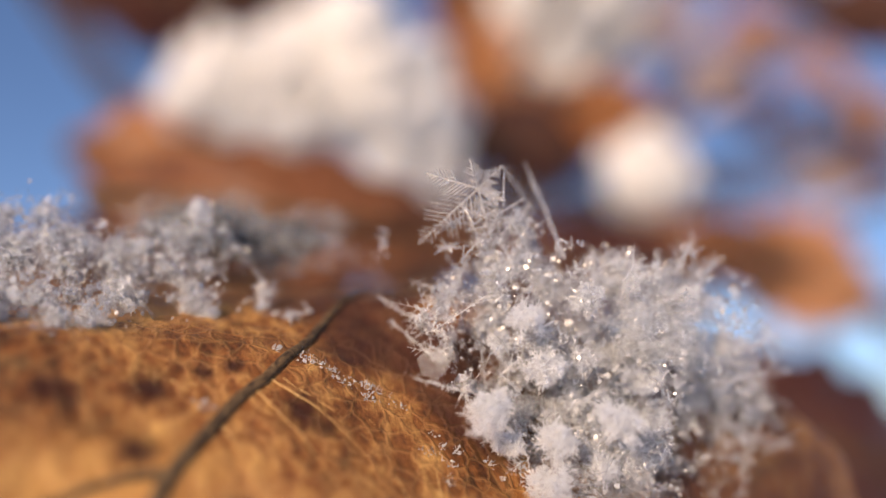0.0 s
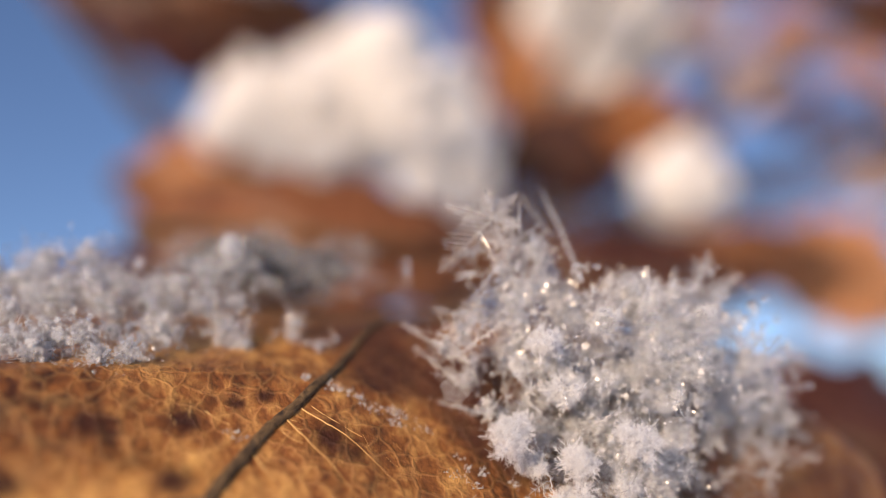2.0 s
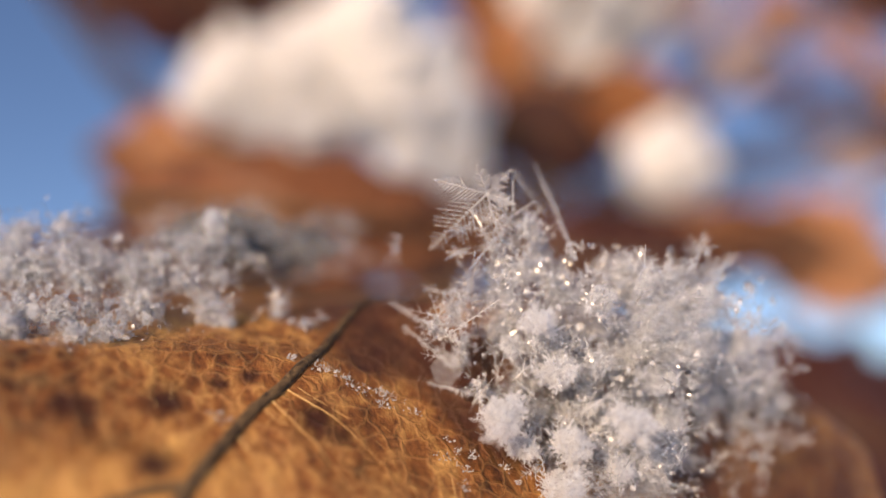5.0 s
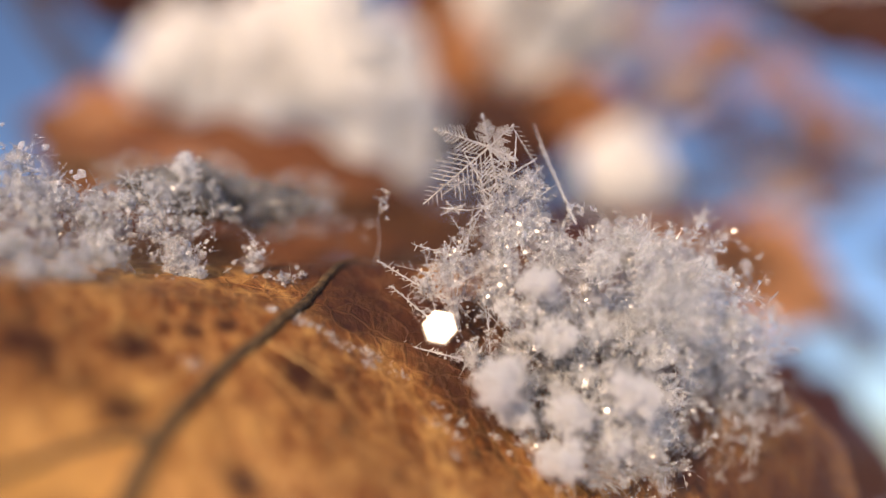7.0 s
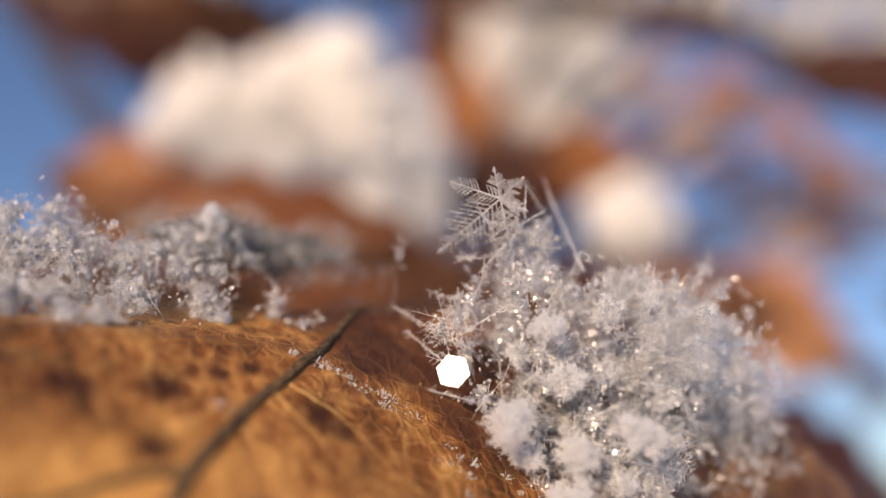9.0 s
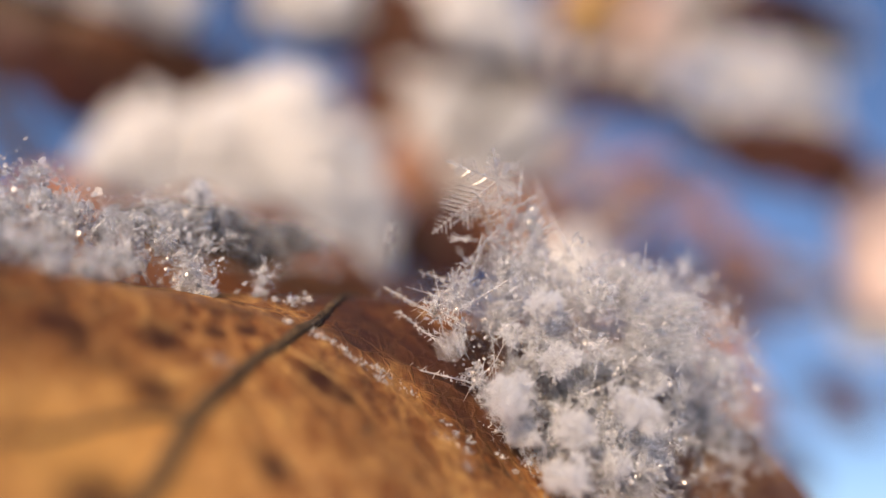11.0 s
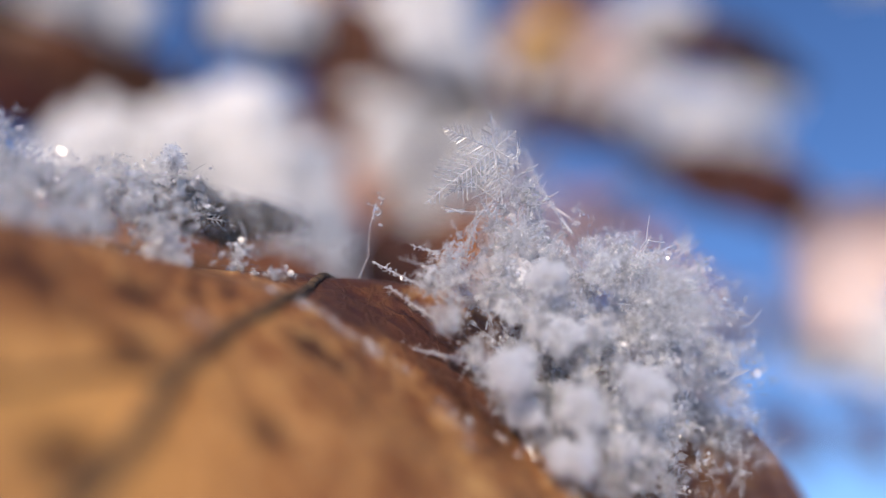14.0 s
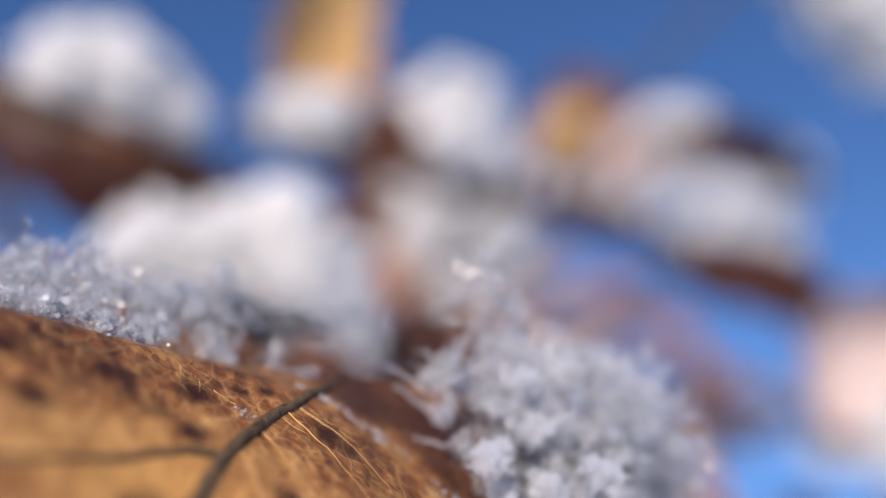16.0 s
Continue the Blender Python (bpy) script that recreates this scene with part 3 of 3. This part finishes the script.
for c, r in (((2.0, 0.2, 1.2), 0.7), ((2.4, 0.3, 1.5), 0.6), ((1.8, 0.3, 0.6), 0.8), ((2.7, 0.5, 1.0), 0.7), ((1.2, -0.2, 0.4), 0.8), ((2.2, 0.4, 2.0), 0.6),
             ((0.9, -0.3, -0.3), 0.9), ((1.0, 0.3, 1.5), 0.5), ((0.6, 0.3, 1.0), 0.6), ((1.9, 0.4, 1.7), 0.55), ((1.3, 0.1, 0.9), 0.6), ((0.5, 0.2, 0.3), 0.6), ((1.6, 0.0, 1.3), 0.6), ((3.0, 0.5, 0.6), 0.7), ((0.2, -0.9, -1.0), 0.7), ((-0.2, -1.0, -1.8), 0.6), ((0.5, -1.2, -2.2), 0.7)):
    st = Soup()
    small_star(st, c, r, 0.022)
    part("star_crystal", st, M_STAR, clump)
BALLS = [((3.22, -2.3, -2.45), 0.67), ((4.97, -3.9, -3.38), 0.70), ((2.57, -2.2, -1.01), 0.52), ((1.42, -3.6, -3.18), 0.80), ((3.4, -3.8, -3.95), 0.67), ((3.17, -4.2, -5.2), 0.73),
         ((4.55, -1.1, -0.85), 0.52), ((2.0, -3.3, -4.5), 0.49), ((4.7, -3.4, -5.3), 0.62), ((9.4, 0.6, -3.6), 0.60), ((8.5, 0.6, -5.7), 0.62), ((7.9, 0.0, -1.5), 0.35),
         ((6.4, -1.6, -3.4), 0.49), ((6.6, -1.5, -5.0), 0.55), ((1.9, -1.4, -2.2), 0.32), ((6.0, -0.4, -0.9), 0.35)]
for c, r in BALLS:
    fuzz_ball("rime_pellet", c, r * 0.9, clump)
fan = Soup()
for _ in range(260):
    p = Vector((random.uniform(5.2, 7.2), random.uniform(-2.6, -1.2), random.uniform(-2.8, -0.6)))
    d = (Vector((0.85, -0.25, 0.25)) + rand_dir() * 0.75).normalized()
    feather(fan, p, d, random.uniform(0.35, 0.8))
for _ in range(140):
    p = Vector((random.uniform(3.6, 6.0), random.uniform(-3.8, -2.8), random.uniform(-6.2, -5.0)))
    d = (Vector((0.65, -0.2, -0.6)) + rand_dir() * 0.3).normalized()
    feather(fan, p, d, random.uniform(0.35, 0.8))
part("frost_feather", fan, M_GLINT, clump, "fan of glassy feathered twigs", kind="stuff")
beads = Soup()
for _ in range(420):
    c, r = random.choice(CLUMP[:12] + CLUMP[20:23])
    d = rand_dir()
    d.y = -abs(d.y)
    p = Vector(c) + d * r * random.uniform(0.75, 1.15)
    size = random.uniform(0.015, 0.05) * (1.8 if random.random() < 0.08 else 1.0)
    vs, fs = ico(2)
    beads.add([p + v * size for v in vs], fs)
part("ice_bead", beads, M_CLEAR, clump, "tiny clear beads of ice", smooth=True, kind="stuff")
fern = Soup()
for a, b, t in (((-1.7, 0.4, -1.35), (0.3, -1.2, -2.0), 0.03), ((-1.3, -0.2, -1.9), (0.2, -1.6, -2.7), 0.025), ((-1.02, -1.03, -3.35), (1.0, -1.9, -3.5), 0.035),
                ((0.0, -1.7, -1.5), (1.6, -1.5, -0.5), 0.024), ((-0.6, 0.2, -0.8), (0.8, -0.4, -1.0), 0.022), ((-0.7, -0.9, -1.3), (0.5, -1.5, -1.9), 0.022)):
    a, b = Vector(a), Vector(b)
    fern.rod(a, b, t * 0.6, t)
    d = b - a
    for k in range(26):
        q = a + d * (k / 26)
        fern.rod(q, q + (rand_dir() + d.normalized() * 0.4).normalized() * random.uniform(0.1, 0.35), t * 0.5, 0.01, 3)
        fern.rod(q, q + rand_dir() * random.uniform(0.06, 0.2), t * 0.5, 0.01, 3)
        if k % 2 == 0:
            fern.grain(q + rand_dir() * 0.08, 0.05)
part("frost_fern", fern, M_CLEAR, clump, "thin glassy frost ferns")

CREST = [(-22, 2.2), (-14, 1.9), (-12.5, 1.8), (-11, 1.35), (-10, 0.95), (-9, 0.7), (-8, 1.0), (-7.4, 1.1), (-6.5, 0.8), (-6.0, 0.1), (-5, -1.0), (-4, -1.8), (-2.5, -2.0)]
STRIP = []
for i in range(46):
    x = -21 + 0.42 * i
    top_y, top_z = 2.2, lerp_in(x, CREST, 1)
    foot_y = lerp_in(x, CREASE, 1) + lerp_in(x, [(-12, 0.4), (-7, 1.2), (-4, 2.2)], 1)
    for k in range(6):
        if random.random() < lerp_in(x, [(-9.5, 0.15), (-8.5, 0.75), (-6.5, 0.85), (-5.5, 0.97)], 1):
            continue
        f = (k + random.random()) / 6
        px, y = x + random.uniform(-0.3, 0.3), foot_y + (top_y - foot_y) * f + random.uniform(-0.2, 0.2)
        z0 = leaf_z(px, y)
        z = z0 + 0.15 + max(0.0, top_z - z0 - 0.4) * f * random.uniform(0.8, 1.05)
        STRIP.append(((px, y, z), random.uniform(0.35, 0.75)))
STRIP += [((-7.4, 2.5, 0.85), 0.35), ((-7.5, 2.5, 0.2), 0.3), ((-7.5, 2.4, -0.5), 0.4), ((-7.5, 2.2, -1.2), 0.5), ((-7.3, 0.4, -1.45), 0.45), ((-7.0, 0.0, -1.7), 0.3),
          ((-4.07, 0.6, -1.95), 0.22), ((-5.0, 0.5, -2.0), 0.2), ((-5.5, 0.9, -1.9), 0.25), ((-8.2, 2.3, 0.2), 0.5), ((-7.9, 2.2, -0.6), 0.6), ((-8.0, 1.7, -1.2), 0.6), ((-6.7, 2.4, 0.3), 0.4), ((-6.3, 2.4, -0.4), 0.4)]
strip = heap("snow_drift", STRIP, (-9, 2, -2), "low drift of glassy glittering frost along the fold of the leaf", 350, 9000, 3600, 90, 0.5, 0.0, -0.15, True, 1.7)
bank = thing("snow_bank", (-5, 5, -2.6), "thin hazy bank of frost behind the fold of the leaf", "snow")
haze = Soup()
for k in range(50):
    x = random.triangular(-10.5, -2.2, -8.0)
    lump(haze, (x, random.uniform(3.6, 7.0), lerp_in(x, [(-9.5, -0.2), (-7.2, -0.7), (-4.5, -1.2), (-1.6, -2.3)], 1) + random.uniform(-0.8, 0.4)), (random.uniform(0.6, 1.3) * lerp_in(x, [(-5, 1.0), (-2, 0.45)], 1), 0.6, random.uniform(0.3, 0.6) * lerp_in(x, [(-5, 1.0), (-2, 0.5)], 1)), 0.7, 2.4, 4, 0.9)
part("packed_snow", haze, M_VEIL, bank, smooth=True, kind="stuff")
wisp = Soup()
for k in range(45):
    x = random.uniform(-7.5, -1.8)
    feather(wisp, Vector((x, random.uniform(3.5, 6.0), lerp_in(x, [(-7.2, -0.7), (-4.5, -1.1), (-1.8, -2.2)], 1) + random.gauss(0, 0.35))), rand_dir(), random.uniform(0.2, 0.5))
part("frost_feather", wisp, M_GLASS, bank, kind="stuff")
for c, r in (((-7.43, 2.5, 0.8), 0.36), ((-7.3, 0.32, -1.39), 0.45), ((-6.8, 0.1, -1.6), 0.22), ((-9.6, 0.6, -0.8), 0.4), ((-13.5, 1.0, 0.4), 0.5)):
    fuzz_ball("rime_pellet", c, r, strip)
bead = Soup()
for _ in range(26):
    bead.grain(Vector((-1.52, 1.72, 0.0)) + Vector((random.gauss(0, 0.1), random.gauss(0, 0.1), random.gauss(0, 0.28))), random.uniform(0.03, 0.09))
bead.tube([(-1.52, 1.72, 0.2), (-1.65, 1.8, -0.6), (-1.6, 1.9, -1.5), (-1.8, 2.0, -2.2)], [0.012, 0.014, 0.018, 0.03], 5)
part("ice_stalk", bead, M_GLASS, strip, "little stalk of ice beads")


def crumbs():
    """Loose ice grains scattered on the leaf between the heaps."""
    s = Soup()
    for cx, cy, sx, sy, k in ((-3.9, -1.95, 0.12, 0.1, 30), (-3.3, -2.1, 0.25, 0.12, 60), (-2.5, -2.3, 0.4, 0.15, 80), (-1.5, -2.5, 0.5, 0.25, 60), (-4.6, -2.0, 0.2, 0.1, 20), (-6.1, -4.4, 0.12, 0.15, 24), (-0.3, -3.2, 0.5, 0.3, 60), (0.5, -4.0, 0.5, 0.5, 50)):
        knots = [(random.gauss(cx, sx), random.gauss(cy, sy)) for _ in range(max(2, k // 12))]
        for _ in range(k):
            x, y = random.choice(knots)
            x, y = random.gauss(x, 0.1), random.gauss(y, 0.07)
            p = Vector((x, y, leaf_z(x, y) + 0.03))
            d = rand_dir()
            d.z = abs(d.z)
            if random.random() < 0.35:
                s.grain(p, random.uniform(0.015, 0.05))
            elif random.random() < 0.3:
                feather(s, p, d, random.uniform(0.06, 0.2))
            else:
                s.rod(p, p + d * random.uniform(0.04, 0.18), 0.01, 0.006, 3)
    me = s.mesh("ice_crumbs")
    me.materials.append(M_CLEAR)
    tagged(new("ice_crumbs", me), "loose clear ice crumbs scattered over the dry leaf", "ice", kind="stuff")


crumbs()


# ---- the shrub behind ----
BRANCH = [(-4, 20, -32), (-6, 60, -42), (-5, 110, -48), (-3, 160, -54), (-6, 215, -62)]


def branch_at(y):
    return Vector([float(np.interp(y, [p[1] for p in BRANCH], [p[k] for p in BRANCH])) for k in range(3)])


def build_shrub():
    shrub = thing("shrub", BRANCH[-1], "bare grey-brown shrub stem with one arching branch", "shrub")
    s = Soup()
    s.tube(BRANCH, [1.6, 2.2, 2.8, 3.4, 4.2], 10)
    part("branch", s, M_BARK, shrub, smooth=True)
    foot = PLACE.inverted() @ Vector(((PLACE @ Vector(BRANCH[-1])).x, (PLACE @ Vector(BRANCH[-1])).y + 0.02, -0.05))
    t = Soup()
    top = Vector(BRANCH[-1])
    t.tube([top + (foot - top) * k / 8 + Vector((6 * math.sin(k * 1.3), 5 * math.cos(k), 0)) * (0 < k < 8) for k in range(9)], [4.2 + k * 0.6 for k in range(9)], 12)
    part("stem", t, M_BARK, shrub, smooth=True)


build_shrub()


def shrub_leaf(centre, along, across, length, width, mat, label, curl=0.25, bow=0.12, wavy=0.06, seed=0.0):
    """A dry leaf with blade, midrib and a petiole that runs to the branch."""
    c, u, v = Vector(centre), Vector(along).normalized(), Vector(across)
    v = (v - u * v.dot(u)).normalized()
    n = u.cross(v)
    leaf = thing("dry_leaf", centre, label, "leaf", "dry leaves on the shrub")
    nu, nv = 40, 18

    def place(a, b):
        w = width * 0.5 * max(0.0, math.sin(math.pi * min(1, max(0, a)) ** 0.85)) ** 0.7 * (1 + 0.1 * math.sin(a * 34 + seed))
        lift = -curl * width * b * b + bow * length * math.sin(math.pi * a) + wavy * length * noise.noise(Vector((a * 4 + seed, b * 2.2, seed)))
        return c + u * (a - 0.5) * length + v * b * w + n * lift

    s = Soup()
    for i in range(nu + 1):
        for j in range(nv + 1):
            s.v.append(place(i / nu, 2 * j / nv - 1))
    top = len(s.v)
    s.v.extend([p - n * 0.3 for p in s.v[:top]])
    k = nv + 1
    for i in range(nu):
        for j in range(nv):
            q = (i * k + j, (i + 1) * k + j, (i + 1) * k + j + 1, i * k + j + 1)
            s.f.append(q)
            s.f.append(tuple(top + g for g in reversed(q)))
    for j0, flip in ((0, 1), (nv, 0)):
        for i in range(nu):
            a, b = i * k + j0, (i + 1) * k + j0
            s.f.append((a, b, top + b, top + a)[:: 1 if flip else -1])
    part("blade", s, mat, leaf, smooth=True)
    m = Soup()
    m.tube([place(0.02 + 0.93 * i / 16, 0) + n * 0.1 for i in range(17)], [0.55 - 0.4 * i / 16 for i in range(17)], 6)
    part("midrib", m, M_VEIN, leaf, smooth=True)
    base = place(0.02, 0)
    root = branch_at(min(210, max(22, base.y)))
    st = Soup()
    mid = base.lerp(root, 0.4) - u * length * 0.12 + Vector((0, 4, -4))
    st.tube([(base * (1 - f) ** 2 + mid * 2 * f * (1 - f) + root * f * f) for f in [i / 12 for i in range(13)]], [0.5 + 0.03 * i for i in range(13)], 6)
    part("petiole", st, M_BARK, leaf, smooth=True)
    return leaf


def snow_mound(lumps, label):
    mound = thing("snow_mound", lumps[0][0], label, "snow", "snow mounds on the shrub leaves")
    for c, r in lumps:
        s = Soup()
        lump(s, c, r, 0.4, 2.2, 5, 0.6)
        part("snow_lump", s, M_FARSNOW, mound)
    return mound


UP = (0, 0.45, 0.9)
shrub_leaf((-18.2, 48.9, -10.4), (1, 0.05, -0.12), UP, 25.3, 10.6, M_ORANGE, "orange-brown curled dry leaf under a thick snow cap", seed=1.0)
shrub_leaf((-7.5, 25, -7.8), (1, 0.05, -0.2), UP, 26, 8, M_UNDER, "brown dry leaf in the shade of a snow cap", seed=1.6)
shrub_leaf((-17, 23, -10.2), (1, 0.05, -0.1), UP, 26, 6, M_RED, "brown dry leaf behind the drift, its shade put into the colour", seed=1.9)
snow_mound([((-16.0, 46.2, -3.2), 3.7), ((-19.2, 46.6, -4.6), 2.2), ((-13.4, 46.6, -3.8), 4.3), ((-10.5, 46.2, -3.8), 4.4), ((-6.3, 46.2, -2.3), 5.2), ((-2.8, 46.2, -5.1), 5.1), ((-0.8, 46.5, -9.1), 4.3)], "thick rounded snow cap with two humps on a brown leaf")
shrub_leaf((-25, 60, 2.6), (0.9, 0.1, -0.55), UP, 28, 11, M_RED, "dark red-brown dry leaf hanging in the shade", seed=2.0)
shrub_leaf((11.5, 103, -4), (-0.15, 0.1, 0.97), (1, 0.3, 0.1), 52, 18, M_AMBER, "upright orange-brown dry leaf edged with snow", seed=3.0)
snow_mound([((23.0, 98, -8), 7.5), ((21.0, 98, -2), 8.8), ((19.0, 98, 6), 8.8), ((17.0, 98.5, 14), 8.0)], "long ridge of sunlit snow on an upright leaf")
shrub_leaf((12, 60, -12.5), (1, 0.2, -0.25), UP, 17, 10, M_RED, "brown curled dry leaf, its shade put into the colour", seed=4.0)
shrub_leaf((21.5, 62, -11.5), (1, 0.1, -0.5), UP, 17, 9, M_ORANGE, "orange dry leaf behind a tuft of snow", seed=4.6)
snow_mound([((19.8, 47.0, -12.4), 3.5), ((21.1, 47.4, -14.2), 2.8), ((19.1, 47.3, -14.5), 2.4)], "small pale tuft of snow on a dark leaf")
shrub_leaf((38.8, 52.5, -25.1), (0.9, 0.1, -0.4), UP, 20.8, 11.7, M_AMBER, "bright orange dry leaf in sunlight", seed=5.0)
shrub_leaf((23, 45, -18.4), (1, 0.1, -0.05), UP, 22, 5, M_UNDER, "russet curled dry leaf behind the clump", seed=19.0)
# Added leaf; hides the bright sky behind the clump's dark gaps.
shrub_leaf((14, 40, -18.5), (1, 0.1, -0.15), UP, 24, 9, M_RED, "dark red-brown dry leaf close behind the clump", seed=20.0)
# Added dark leaf; its colour carries the shade right of the clump.
shrub_leaf((30, 30, -29.5), (0.9, 0.1, -0.4), UP, 30, 14, M_RED, "brown dry leaf below the clump, its shade put into the colour", seed=18.0)
shrub_leaf((6, 69, 8.0), (1, 0.08, -0.16), UP, 34, 9, M_BROWN, "red-brown curled dry leaf with two heaps of snow", seed=6.0)
snow_mound([((-3, 66, 10.6), 3.6), ((-6.5, 66.5, 10.0), 3.0), ((11.5, 66, 9.8), 3.4), ((15, 66.5, 8.4), 2.4)], "two small heaps of snow on a brown leaf")
shrub_leaf((52, 63, -2.5), (0.97, 0.15, -0.2), UP, 28, 9, M_RED, "long dark brown rolled dry leaf with snow along its edge", seed=7.0)
shrub_leaf((32, 71, 2.5), (0.97, 0.15, -0.2), UP, 30, 5, M_BROWN, "narrow brown dry leaf under a line of snow", seed=7.5)
snow_mound([((x, 67 + 0.1 * (x - 24), 7.2 - 0.2 * (x - 24) + 0.6 * math.sin(x)), lerp_in(x, [(24, 1.2), (40, 1.5), (50, 1.2), (62, 0.8)], 1) + 0.4 * math.sin(x * 1.7)) for x in range(24, 64, 4)], "uneven line of snow along a rolled leaf")
shrub_leaf((54, 150, 19), (0.5, 0.1, 0.8), (-1, 0, 0.4), 20, 17, M_YELLOW, "small far golden leaf catching the sun", seed=8.0)
shrub_leaf((69, 151, 15.5), (0.4, 0.1, 0.9), (-1, 0, 0.3), 24, 19, M_PALE, "small far cream leaf catching the sun", seed=9.0)
shrub_leaf((62, 156, 28), (0.8, 0.1, -0.3), UP, 26, 12, M_UNDER, "small far brown leaf above two pale ones", seed=9.5)
# Sunlight through this leaf is put into its yellow base colour.
shrub_leaf((-2, 100, 27), (0.1, 0.1, 1), (1, 0.2, 0), 36, 15, M_YELLOW, "golden yellow dry leaf, its sunlit glow put into the colour", seed=10.0)
shrub_leaf((-24, 61, 5.4), (1, 0.1, -0.3), UP, 32, 10, M_BROWN, "brown dry leaf under a rounded snow cap", seed=11.0)
snow_mound([((-27, 60, 12.0), 4.2), ((-22.5, 60, 11.5), 4.6), ((-17.5, 60.5, 9.0), 3.2)], "rounded snow cap on a brown leaf")
shrub_leaf((84, 95, 36), (0.9, 0.1, -0.5), UP, 50, 14, M_BROWN, "high brown dry leaf heaped with snow", seed=12.0)
snow_mound([((66, 90, 46), 6.0), ((74, 90, 40), 6.5), ((83, 90.5, 35), 7.0)], "broad white snow heap on a high leaf")
shrub_leaf((61, 60, -9), (0.6, 0.1, 0.75), (1, 0, -0.5), 19, 16, M_PALE, "pale pinkish dry leaf standing in the sun", seed=14.0)
shrub_leaf((55, 79, 14.0), (0.95, 0.1, -0.12), UP, 28, 8, M_RED, "brown dry leaf with a snow heap", seed=17.0)
snow_mound([((43, 80, 16.5), 3.0), ((47, 80.5, 16.2), 3.4), ((53, 81, 15), 2.6)], "white snow heap on a brown leaf")
snow_mound([((66, 60, -18.5), 4.2), ((71, 60, -19.5), 4.6), ((61, 60.5, -20), 3.2)], "low bluish heap of snow on a twig")
for k in range(16):
    x, z = random.uniform(46, 90), random.uniform(-40, -12)
    mat, tone = random.choice(((M_PALE, "pinkish"), (M_UNDER, "russet"), (M_AMBER, "amber"), (M_PALE, "pale")))
    shrub_leaf((x, random.uniform(112, 150), z), (0.9, 0.1, random.uniform(-0.8, 0.8)), UP, random.uniform(11, 18), random.uniform(5, 9), mat, "small far " + tone + " dry leaf on the shrub", seed=30.0 + k)
for c, size, mat, tone in (((112, 128, -58), 24, M_BROWN, "brown"), ((126, 130, -42), 20, M_UNDER, "russet"), ((137, 132, -60), 22, M_BROWN, "brown"), ((118, 134, -28), 16, M_UNDER, "russet"), ((100, 126, -72), 20, M_BROWN, "brown")):
    shrub_leaf(c, (0.8, 0.1, -0.5), UP, size, size * 0.5, mat, "far hazy " + tone + " dry leaf low on the shrub", seed=c[0])
for c, r in (((78, 150, 14), 5.5), ((92, 152, 8), 6.0), ((104, 150, 16), 6.5), ((84, 154, -1), 4.5), ((108, 155, 2), 5.5), ((66, 151, 7), 4.0)):
    snow_mound([(c, r), ((c[0] + r * 0.9, c[1] + 1, c[2] - r * 0.4), r * 0.6)], "far snow-dusted tip of the shrub in thin sunlight")
